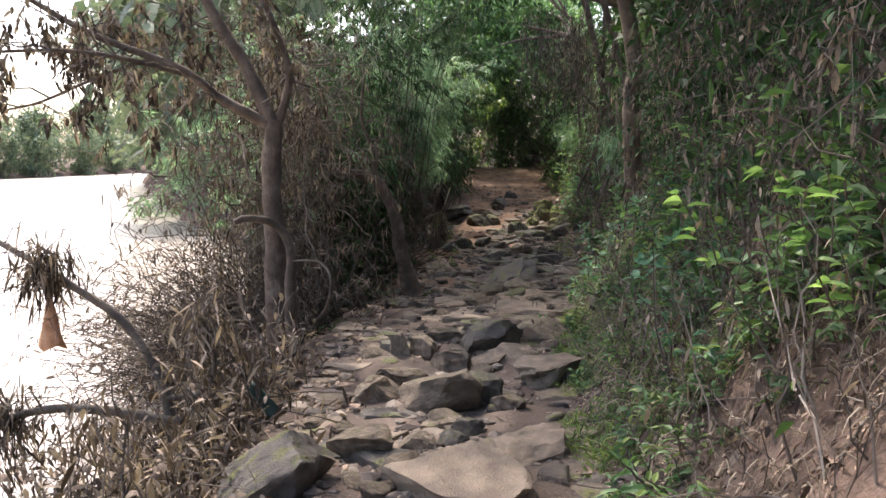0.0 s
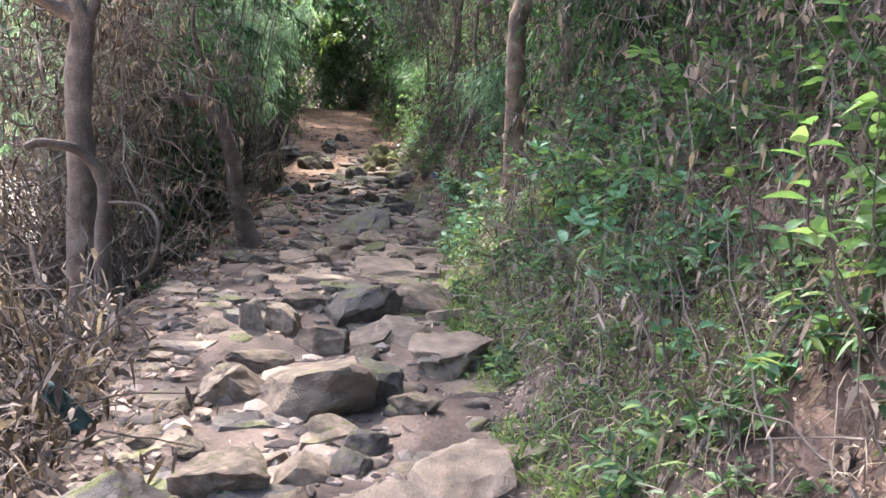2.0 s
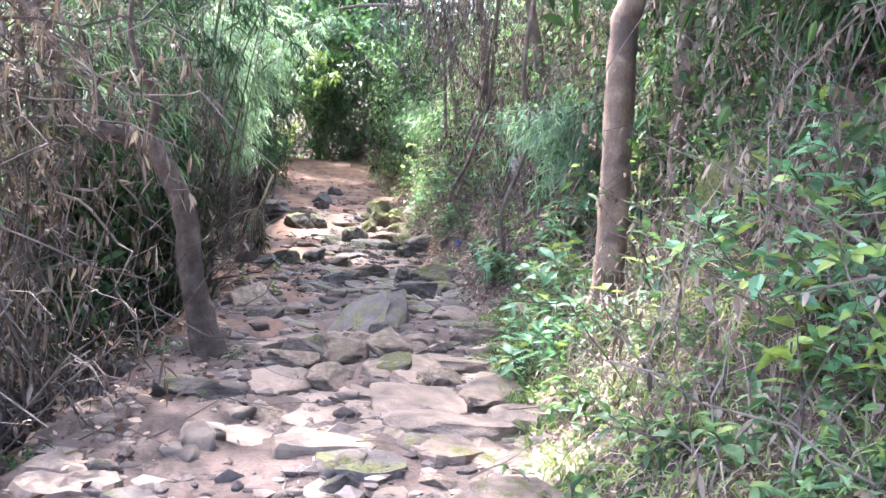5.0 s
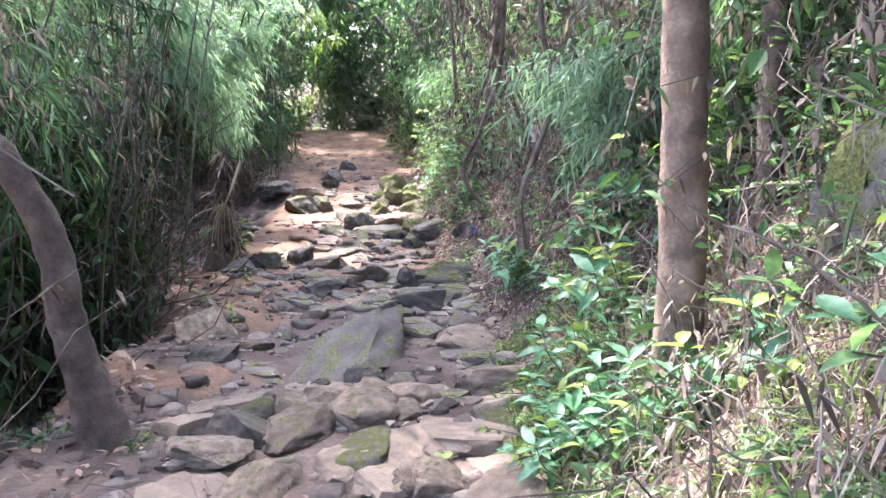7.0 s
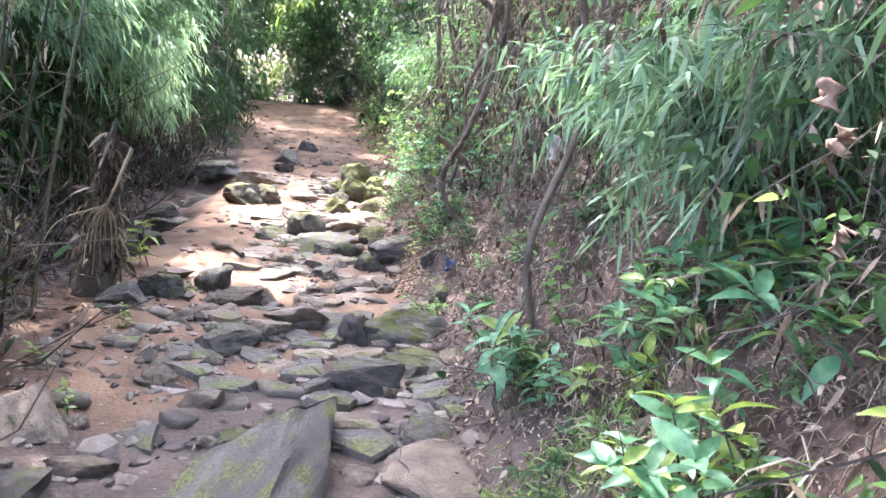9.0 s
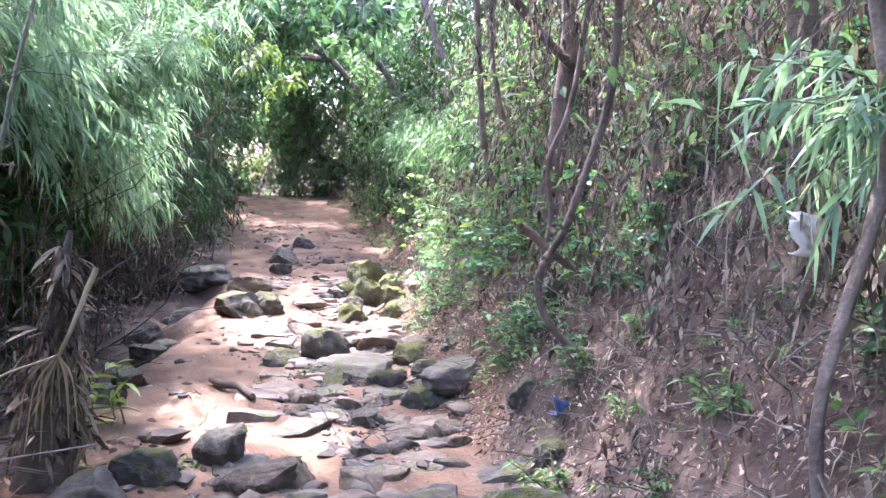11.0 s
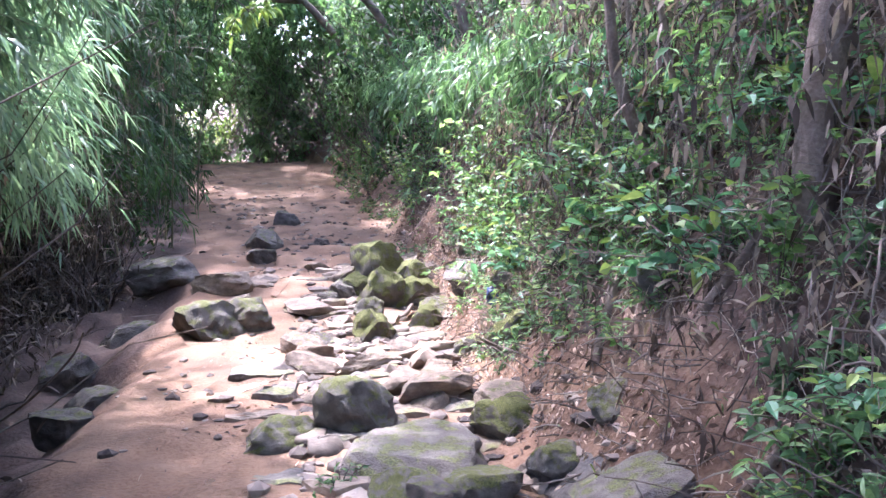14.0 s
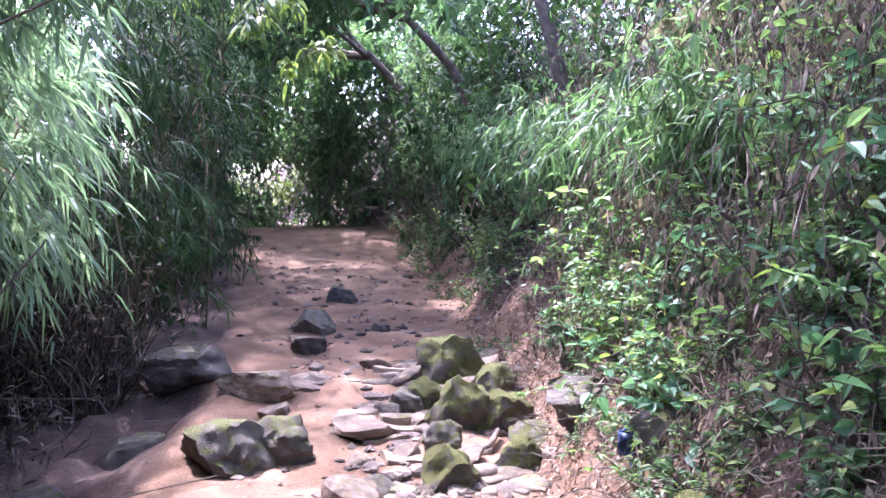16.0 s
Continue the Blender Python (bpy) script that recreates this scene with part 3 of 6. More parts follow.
rock(2.2, 21.4, 0.16, 0.14, 0.17, 10, MOSSY, 172, 0.0, (0, 0), MOSS)
rock(2.6, 21.1, 0.18, 0.15, 0.18, -40, MOSS_THICK, 173, 0.0, (0, 0), MOSS)
rock(2.1, 22.5, 0.17, 0.15, 0.18, 0, MUDDY, 56, 0.0, (0, 0), DARK)
rock(1.7, 22.0, 0.25, 0.3, 0.1, 12, SLAB, 57, 0.0, (0, 0), FLAT, 0.8)
rock(1.35, 23.2, 0.34, 0.26, 0.12, -14, SLAB, 58, 0.0, (0, 0), FLAT, 0.7)
rock(1.9, 19.9, 0.3, 0.12, 0.1, 30, ROCK, 59)
rock(2.35, 20.1, 0.34, 0.14, 0.11, 24, ROCK, 60)
rock(2.07, 27.5, 0.26, 0.18, 0.2, 10, MUDDY, 61, 0.0, (0, 0), DARK)
rock(1.6, 25.6, 0.26, 0.2, 0.24, -10, MUDDY, 62, 0.0, (0, 0), DARK)
rock(1.5, 24.6, 0.2, 0.16, 0.16, 20, MUDDY, 63, 0.0, (0, 0), DARK)
rock(2.3, 25.4, 0.12, 0.1, 0.11, 20, MUDDY, 64, 0.0, (0, 0), DARK)
rock(2.58, 8.95, 0.4, 0.42, 0.62, 20, MOSS_THICK, 65, -0.38, (0, 0), "tall boulder on the bank, thick with green moss", name="boulder")
rock(4.5, 22.5, 0.62, 0.5, 0.5, 30, MOSS_THICK, 66, 0.12, (10, -22), "angular mossy boulder jutting from the bank", name="boulder")
rock(2.55, 6.3, 0.55, 0.35, 0.25, 12, ROCK, 67, 0.0, (0, -6), "long brown rock half buried in the bank", name="boulder")
rock(-0.95, 11.1, 0.3, 0.24, 0.14, 20, MUDDY, 68, 0.0, (0, 0), DARK)
rock(-0.45, 9.6, 0.3, 0.2, 0.12, 15, MUDDY, 69, 0.0, (0, 0), DARK)

for k, (x, y, sx, sy, sz, turn) in enumerate([(-0.12, 16.9, 0.2, 0.14, 0.16, 30), (0.0, 17.55, 0.16, 0.2, 0.14, -20), (-0.25, 18.1, 0.26, 0.16, 0.16, 10), (0.02, 20.2, 0.22, 0.16, 0.16, 40), (-0.18, 21.2, 0.2, 0.24, 0.2, -15), (0.12, 22.5, 0.36, 0.2, 0.22, 20)]):
    rock(x, y, sx, sy, sz, turn, MUDDY, 160 + k, 0.03, (4, -8), "dark damp rock on the lip of the hollow")

BEDDED = "mossy stone bedded in the leaf litter of the bank"
for k, (x, y, sx, sy, sz, turn) in enumerate([
        (2.2, 17.3, 0.16, 0.13, 0.12, 10), (2.42, 17.25, 0.13, 0.11, 0.1, 40), (2.28, 16.65, 0.28, 0.22, 0.12, -12), (2.25, 18.05, 0.16, 0.22, 0.14, 30),
        (2.0, 16.6, 0.2, 0.16, 0.13, 60), (2.72, 17.4, 0.16, 0.13, 0.14, 15), (2.75, 16.05, 0.14, 0.12, 0.12, 75),
        (2.6, 18.9, 0.2, 0.16, 0.18, -30), (2.9, 19.7, 0.28, 0.2, 0.2, 20), (2.6, 19.9, 0.15, 0.13, 0.13, 50), (3.0, 21.0, 0.26, 0.2, 0.22, -10),
        (3.3, 21.9, 0.3, 0.22, 0.24, 35), (2.35, 15.5, 0.12, 0.1, 0.1, 0), (2.3, 14.9, 0.14, 0.1, 0.1, 80)]):
    rock(x, y, sx, sy, sz, turn, (MOSSY, MOSSY, MUDDY, MOSS_THICK)[k % 4], 130 + k, 0.0, (6, -10), BEDDED)

SMALL = [rock_mesh("rock", 200 + k, [ROCK, ROCK, SLAB, MUDDY, ROCK, SLAB][k % 6], 0.3 * (k % 3), 8, 3) for k in range(14)]
placed = 0
while placed < 110:
    y = RNG.uniform(3.3, 25)
    f = RNG.uniform(0, 1)
    x = edge_l(y) + f * (edge_r(y) - edge_l(y))
    if 8.3 < y < 12.5 and f < 0.36 or 15.5 < y < 22 and f < 0.5 and RNG.uniform() < 0.95 or RNG.uniform() > 0.35 + 0.65 * (vnoise(x * 1.5, y * 0.8, 77) > -0.2):
        continue
    s = RNG.choice([0.07, 0.095, 0.125, 0.16, 0.21], p=[0.28, 0.3, 0.24, 0.12, 0.06])
    ob = tagged(new("rock", SMALL[placed % 14]), "loose grey-brown stone lying on the trail", "rock", "loose stones on the trail")
    sz = s * RNG.uniform(0.45, 0.8)
    ob.matrix_world = pose(x, y, gz(x, y) - sz * 0.05, RNG.normal() * 14, RNG.normal() * 14, RNG.uniform(0, 360)) @ Matrix.Diagonal((s * RNG.uniform(0.8, 1.5), s, sz, 1))
    placed += 1

MEDIUM = [rock_mesh("rock", 260 + k, [ROCK, MUDDY, MOSSY, ROCK, SLAB][k % 5], 0.25 * (k % 3), 10, 3) for k in range(10)]
placed = 0
while placed < 75:
    y = RNG.uniform(9.5, 24)
    f = RNG.uniform(0.48 if y > 15 else 0.25, 1.05)
    x = edge_l(y) + f * (edge_r(y) - edge_l(y))
    s = RNG.uniform(0.09, 0.18)
    ob = tagged(new("rock", MEDIUM[placed % 10]), "grey-brown angular rock half sunk in the trail", "rock", "rocks on the trail")
    sz = s * RNG.uniform(0.5, 0.95)
    ob.matrix_world = pose(x, y, gz(x, y) - sz * 0.1, RNG.normal() * 10, RNG.normal() * 10, RNG.uniform(0, 360)) @ Matrix.Diagonal((s * RNG.uniform(0.9, 1.6), s, sz, 1))
    placed += 1

# flat bedded stones: broken sandstone paving, each an angular slab sunk in the mud
def slab_mesh(ring, seed, mat):
    """A flat stone from an outline: steep broken sides, chipped rim, uneven top. Origin at the middle of its top."""
    rng = np.random.default_rng(seed)
    k = len(ring)
    rim = ring * (1 - rng.uniform(0.03, 0.09, (k, 1)))
    mid = ring * rng.uniform(0.5, 0.62, (k, 1))
    tilt = rng.normal(size=2) * 0.05
    out = np.concatenate([ring * 1.03, np.full((k, 1), -0.16)], 1)
    low = np.concatenate([ring, (-0.025 + rng.normal(size=(k, 1)) * 0.006)], 1)
    top = np.concatenate([rim, rng.normal(size=(k, 1)) * 0.006 - 0.003], 1)
    inner = np.concatenate([mid, rng.normal(size=(k, 1)) * 0.007 + 0.005], 1)
    v = np.concatenate([out, low, top, inner, np.array([[0, 0, 0.006]])])
    v[:, 2] += v[:, :2] @ tilt
    j = np.arange(k)
    q = (j + 1) % k
    quads = np.concatenate([np.stack([j + a, q + a, q + a + k, j + a + k], -1) for a in (0, k, 2 * k)])
    me = mesh_from("slab", v, [quads, np.stack([j + 3 * k, q + 3 * k, np.full(k, 4 * k)], -1)], [mat], smooth=True)
    me.set_sharp_from_angle(angle=radians(24))
    return me


def clipped(cell, seeds, i):
    """The outline of the piece of ground that lies nearest to seed i."""
    for o in seeds:
        d = o - seeds[i]
        length = np.hypot(*d)
        if 0 < length < 2.2:
            d, h, kept = d / length, length / 2 - 0.006, []
            for a, b in zip(cell, np.roll(cell, -1, axis=0)):
                da, db = a @ d - h, b @ d - h
                if da <= 0:
                    kept.append(a)
                if (da < 0) != (db < 0):
                    kept.append(a + (b - a) * da / (da - db))
            cell = np.array(kept)
    return cell


def paving(y0, y1, f0, f1, size, keep, seed, mats, rise=0.03, stretch=1.3):
    """Crazy paving over a stretch of the trail; keep is the share of pieces that stand clear of the mud."""
    rng = np.random.default_rng(seed)
    seeds = []
    for y in np.arange(y0, y1, size / stretch):
        a, b = edge_l(y) + f0 * (edge_r(y) - edge_l(y)), edge_l(y) + f1 * (edge_r(y) - edge_l(y))
        for x in np.arange(a, b, size * stretch):
            seeds.append((x + rng.normal() * size * 0.3, (y + rng.normal() * size * 0.26)))
    seeds = np.array(seeds)
    for i in range(len(seeds)):
        if rng.uniform() > keep or any(math.hypot(seeds[i][0] - bx, (seeds[i][1] - by)) < br for bx, by, br in BIG_ROCKS):
            continue
        a = np.linspace(0, 2 * np.pi, 9)[:8] + 0.3
        cell = clipped(np.stack([np.cos(a), np.sin(a)], -1) * size * 0.85, seeds, i)
        if len(cell) < 3:
            continue
        pts = []
        for p, q in zip(cell, np.roll(cell, -1, axis=0)):
            steps = max(1, int(np.hypot(*(q - p)) / 0.07))
            pts += [p + (q - p) * t / steps for t in range(steps)]
        pts = np.array(pts) * rng.uniform(0.86, 0.985)
        pts = pts * (1 + rng.normal(size=(len(pts), 1)) * 0.022)
        x, y = seeds[i]
        ob = part("slab", slab_mesh(pts, seed * 1000 + i, mats[int(rng.integers(0, len(mats)))]), ground)
        e = 0.12
        sx, sy = (gz(x + e, y) - gz(x - e, y)) / (2 * e), (gz(x, y + e) - gz(x, y - e)) / (2 * e)
        ob.matrix_local = pose(x, y, gz(x, y) + rise * rng.uniform(0.2, 1.3), math.degrees(sy) * 0.7 + rng.normal() * 3, -math.degrees(sx) * 0.7 + rng.normal() * 3)


BIG_ROCKS = [(o.location.x, o.location.y, 0.75 * max(o.scale.x, o.scale.y)) for o in list(bpy.data.objects) if o.name.startswith("rock") and max(o.scale.x, o.scale.y) > 0.21 and o.location.y < 15]
paving(3.4, 8.2, 0.12, 0.98, 0.27, 0.5, 61, [ROCK, SLAB, ROCK, MUDDY], 0.022)
paving(8.2, 11.4, 0.36, 1.02, 0.36, 0.66, 62, [SLAB, SLAB, ROCK], 0.022)
paving(11.2, 15.4, 0.38, 1.02, 0.25, 0.5, 63, [MUDDY, ROCK, MUDDY], 0.03)
paving(16.2, 23.6, 0.42, 0.98, 0.28, 0.36, 64, [MUDDY, ROCK, SLAB], 0.025)

# the rest of the loose stones, joined
heap = Heap()
for k in range(8):
    me = rock_mesh("stones", 300 + k, ROCK, 0.3 * (k % 3), 8, 2)
    co = np.array([v.co[:] for v in me.vertices])
    tri = np.array([p.vertices[:] for p in me.polygons])
    for r in range(34):
        y = RNG.uniform(3.3, 25)
        f = RNG.uniform(0.05, 1.05) if y < 15 else RNG.uniform(0.5, 1.05)
        x = edge_l(y) + f * (edge_r(y) - edge_l(y))
        sc = RNG.uniform(0.04, 0.11) * np.array([RNG.uniform(0.8, 1.5), 1, RNG.uniform(0.4, 0.7)])
        a = RNG.uniform(0, 6.28)
        c = co * sc
        c = np.stack([c[:, 0] * math.cos(a) - c[:, 1] * math.sin(a), c[:, 0] * math.sin(a) + c[:, 1] * math.cos(a), c[:, 2]], -1)
        heap.put(c + np.array([x, y, gz(x, y) - 0.005]), [tri])
STONE = material("loose_stone", [(0.044, 0.036, 0.0296), (0.112, 0.0896, 0.068), (0.216, 0.176, 0.136)], 3.5, 0.85, 0.5, 40, island=0.4, moss=0.1)
stuff("loose_stones", heap.mesh("loose_stones", [STONE], True), "small grey-brown stones scattered over the trail", "stones")

# gravel: many little stones in one mesh
pebble = bmesh.new()
bmesh.ops.create_icosphere(pebble, subdivisions=1, radius=1)
PV = np.array([v.co[:] for v in pebble.verts])
PF = np.array([[v.index for v in f.verts] for f in pebble.faces])
pebble.free()
n = 7500
py = 3 + 31 * RNG.beta(1.0, 1.35, n)
px = edge_l(py) - 0.1 + RNG.beta(1.5, 1.5, n) * (edge_r(py) - edge_l(py) + 0.35)
keep = ((py < 22) | (RNG.uniform(size=n) < 0.3)) & (vnoise(px * 2, py * 2, 90) > -0.35) & ~((py > 15.5) & (px < edge_l(py) + 0.45 * (edge_r(py) - edge_l(py))) & (py < 23) & (RNG.uniform(size=n) < 0.8))
px, py = px[keep], py[keep]
n = len(px)
s = RNG.gamma(3.0, 0.009, n) + 0.008
shape = (PV[None] * (1 + RNG.normal(size=(n, len(PV), 1)) * 0.2)) * (s[:, None] * RNG.uniform(0.6, 1.4, (n, 3)) * np.array([1, 1, 0.6]))[:, None]
pv = shape + np.stack([px, py, ground_z(px, py) - s * 0.1], -1)[:, None]
pf = (PF[None] + (np.arange(n) * len(PV))[:, None, None]).reshape(-1, 3)
GRAVEL = material("gravel", [(0.045, 0.036, 0.03), (0.128, 0.101, 0.0788), (0.255, 0.21, 0.165)], 3, 0.85, 0.3, 60, island=0.6)
stuff("gravel", mesh_from("gravel", pv.reshape(-1, 3), [pf], [GRAVEL]), "small broken stones strewn over the earth trail", "gravel")

# ---- trees ----
def smooth_path(points, k=22):
    p = np.asarray(points, float)
    q = np.concatenate([[2 * p[0] - p[1]], p, [2 * p[-1] - p[-2]]])
    out = []
    for s in np.linspace(0, len(p) - 1.0001, k):
        i, t = int(s), s - int(s)
        a, b, c, d = q[i:i + 4]
        out.append(0.5 * (2 * b + (c - a) * t + (2 * a - 5 * b + 4 * c - d) * t * t + (3 * b - a - 3 * c + d) * t ** 3))
    return np.array(out)


def limb(name, points, r0, r1, parent, mat=BARK, flare=0.0, sides=10, seed=0, label=""):
    """A bark-covered limb: a tapered, knobbly tube along a smooth path."""
    rng = np.random.default_rng(seed + 11)
    k = max(14, int(len(points) * 7))
    path = smooth_path(points, k)
    heap = Heap()
    tubes(heap, path[None], 1.0, 1.0, 0, sides)
    v = heap.v[0].reshape(k, sides, 3)
    t = np.linspace(0, 1, k)
    r = r0 * (1 - t) + r1 * t + flare * np.exp(-t * 14)
    bump = 1 + 0.16 * np.array([[noise.noise(Vector((i * 0.45, math.cos(j * 0.63) * 1.2, math.sin(j * 0.63) * 1.2 + seed))) for j in range(sides)] for i in range(k)])
    heap.v[0] = (path[:, None] + (v - path[:, None]) * (r[:, None] * bump)[..., None]).reshape(-1, 3)
    heap.put(np.concatenate([heap.v[0][-sides:], path[-1:]]), [np.array([[j, (j + 1) % sides, sides] for j in range(sides)])])
    return part(name, heap.mesh(name, [mat], True), parent, label)


def twigs_on(points, count, length, rng, up=0.2, r=0.006):
    """Side twigs along a limb, and twiglets on these."""
    path = smooth_path(points, 20)[None]
    p, d = along(path, count, rng, 0.3)
    w = unit(scatter_dirs(count, rng, up) + d * 0.4)
    a = arcs(p, w, rng.uniform(0.4, 1, count) * length, 0.15, 6, 0.06, rng)
    p2, d2 = along(a, count * 3, rng, 0.3)
    b = arcs(p2, unit(scatter_dirs(count * 3, rng) + d2 * 0.8), rng.uniform(0.3, 1, count * 3) * length * 0.45, 0.2, 5, 0.08, rng)
    return a, b


def withered(heap, centres, rng, count=26, size=0.09):
    """Bunches of withered leaves and straw hung on twigs."""
    for c in centres:
        n = count
        base = c + rng.normal(size=(n, 3)) * np.array([0.035, 0.035, 0.06]) * size / 0.09
        leaves(heap, base, rng.normal(size=(n, 3)) * 0.5 + np.array([0, 0, -1]), rng.uniform(0.5, 1.5, n) * size, rng.uniform(0.2, 0.5, n) * size, 1, 0.1, rng)


def twin_tree():
    rng = np.random.default_rng(31)
    t = thing("tree", "slim grey twin-stemmed tree leaning at the river edge, nearly leafless", "tree")
    x, y = -1.47, 7.63
    limb("trunk", [(x - 0.01, y, gz(x, y) - 0.1), (x + 0.01, y, 0.6), (x, y, 1.3), (x + 0.04, y, 1.8)], 0.1, 0.075, t, flare=0.05, seed=1)
    left = [(-1.46, y, 1.76), (-1.83, y - 0.1, 1.97), (-2.16, y - 0.25, 2.23), (-2.77, y - 0.4, 2.48), (-3.3, y - 0.5, 2.8)]
    side = [(-2.1, y - 0.2, 2.18), (-2.6, y - 0.5, 2.3), (-3.1, y - 0.7, 2.33), (-3.7, y - 0.9, 2.28)]
    side2 = [(-2.35, y - 0.3, 2.3), (-2.75, y - 0.4, 2.15), (-3.2, y - 0.5, 1.95), (-3.6, y - 0.6, 1.86)]
    mid = [(-1.43, y, 1.74), (-1.66, y, 2.27), (-1.9, y, 2.67), (-2.05, y, 3.1), (-2.0, y, 3.8)]
    right = [(-1.41, y, 1.72), (-1.29, y, 2.15), (-1.36, y, 2.48), (-1.5, y, 2.9), (-1.5, y, 3.6)]
    for pts, r0, r1, s in ((left, 0.05, 0.018, 2), (side, 0.026, 0.008, 3), (side2, 0.018, 0.006, 4), (mid, 0.065, 0.03, 5), (right, 0.04, 0.015, 6)):
        limb("limb", pts, r0, r1, t, sides=8, seed=s)
    stem = [(-1.3, 7.4, gz(-1.3, 7.4) - 0.1), (-1.31, 7.42, 0.35), (-1.3, 7.45, 0.72), (-1.42, 7.42, 0.93), (-1.62, 7.3, 0.99), (-1.72, 7.25, 0.96)]
    limb("stem", stem, 0.052, 0.024, t, flare=0.03, seed=7)
    heap, bunch = Heap(), []
    for pts, c, ln in ((left, 34, 0.8), (side, 22, 0.6), (side2, 16, 0.5), (mid, 26, 0.9), (right, 22, 0.8)):
        a, b = twigs_on(pts, c, ln, rng)
        tubes(heap, a, 0.008, 0.003), tubes(heap, b, 0.004, 0.0015, 0, 3)
        bunch += list(along(b, int(c * 1.1), rng, 0.5)[0])
    part("twigs", heap.mesh("twigs", [TWIG, DRY_LEAF]), t, "thin bare branching twigs")
    heap = Heap()
    withered(heap, bunch, rng, 22, 0.085)
    part("withered_leaves", heap.mesh("withered_leaves", [TWIG, DRY_LEAF]), t, "bunches of withered leaves and flood straw")


def curved_tree():
    t = thing("tree", "smooth slender curved tree trunk bending over the water", "tree")
    pts = [(-0.36, 10.75, gz(-0.36, 10.75) - 0.12), (-0.47, 10.8, 0.08), (-0.55, 10.8, 0.42), (-0.58, 10.8, 0.72), (-0.7, 10.8, 1.02), (-0.86, 10.82, 1.24), (-1.13, 10.85, 1.29), (-1.34, 10.9, 1.4), (-1.5, 11, 1.8), (-1.8, 11.1, 2.6)]
    limb("trunk", pts, 0.095, 0.05, t, BARK, 0.06, seed=21)
    limb("limb", [(-0.86, 10.8, 1.22), (-0.8, 10.7, 1.5), (-0.95, 10.6, 1.9), (-0.9, 10.5, 2.5)], 0.035, 0.012, t, sides=8, seed=22)
    rng = np.random.default_rng(32)
    heap = Heap()
    a, b = twigs_on(pts[4:], 30, 0.9, rng)
    tubes(heap, a, 0.008, 0.003), tubes(heap, b, 0.004, 0.0015, 0, 3)
    p, d = along(b, 350, rng)
    leaves(heap, p, d + np.array([0, 0, -0.8]), rng.uniform(0.06, 0.14, 350), 0.02, 1, 0.4, rng)
    part("twigs", heap.mesh("twigs", [TWIG, DRY_LEAF]), t, "tangled dry twigs with hanging leaves")


def crown(heap, centre, radius, count, size, rng, slot=0, flat=0.6, lobes=14):
    """Leaves gathered in uneven lobes round a centre."""
    c = centre + unit(rng.normal(size=(lobes, 3))) * rng.uniform(0.3, 1, (lobes, 1)) * radius * np.array([1, 1, flat])
    j = rng.integers(0, lobes, count)
    r = rng.uniform(0.25, 0.5, lobes)[j][:, None] * radius
    base = c[j] + unit(rng.normal(size=(count, 3))) * r * rng.uniform(0.3, 1, (count, 1)) ** 0.6 * np.array([1, 1, flat])
    leaves(heap, base, scatter_dirs(count, rng, -0.4), rng.uniform(0.6, 1.3, count) * size, rng.uniform(0.25, 0.45, count) * size, slot, 0.3, rng)
    return c


def bank_tree(pts, r0, r1, seed, label, top=None, leaf=SHADE_LEAF, count=5000, radius=2.2, size=0.2):
    rng = np.random.default_rng(seed)
    t = thing("tree", label, "tree", "trees on the bank")
    pts = [(pts[0][0], pts[0][1], pts[0][2] - 0.5)] + list(pts[1:])
    limb("trunk", pts, r0, r1, t, PALE_BARK if seed == 101 else BARK, r0 * 0.4, seed=seed)
    end = np.array(pts[-1], float)
    if top is not None:
        heap = Heap()
        c = crown(heap, np.array(top, float), radius, count, size, rng)
        for k in range(5):
            limb("limb", [end - np.array([0, 0, 0.1]), (end + c[k]) / 2 + rng.normal(size=3) * 0.15, c[k]], r1 * 0.9, 0.015, t, sides=7, seed=seed + k)
        part("crown", heap.mesh("crown", [leaf]), t, "dense dark green leaf crown")
    return t


twin_tree()
curved_tree()
PALE_TRUNK = "pale lichen-blotched tree trunk rising from bushes on the bank"
DARK_TRUNK = "dark trunk in the undergrowth of the bank"
ARCH = "dark trunk arching over the trail"
# Most crowns here hang out of view, placed to shade or dapple the trail.
bank_tree([(2.07, 9.72, gz(2.07, 9.72) - 0.1), (2.07, 9.72, 0.9), (2.05, 9.72, 1.5), (2.04, 9.72, 2.1), (2.07, 9.75, 2.6), (1.7, 9.9, 4.6)], 0.1, 0.08, 101, PALE_TRUNK, (0.3, 10.8, 6.4), count=7000, radius=2.6, size=0.22)
bank_tree([(2.75, 10.2, gz(2.75, 10.2) - 0.1), (2.7, 10.2, 1.8), (2.65, 10.1, 2.6), (2.6, 10, 4.4)], 0.06, 0.045, 102, "thin grey trunk among hanging dry leaves", (3.0, 10.4, 5.8), count=4500)
bank_tree([(2.87, 16.6, gz(2.87, 16.6) - 0.15), (2.87, 16.6, 1.3), (2.93, 16.6, 1.9), (2.96, 16.6, 2.8), (2.5, 16.5, 4.8)], 0.078, 0.055, 103, "straight grey trunk on the littered slope", (-0.5, 17.3, 6.5), count=6800, radius=2.6, size=0.22)
bank_tree([(3.75, 18.2, gz(3.75, 18.2) - 0.2), (3.8, 18.2, 2.0), (3.95, 18.3, 2.8), (4.1, 18.3, 4.4)], 0.12, 0.09, 104, "stout brown leaning trunk higher up the slope", (0.0, 19.9, 6.6), count=4200, radius=1.5, size=0.22)
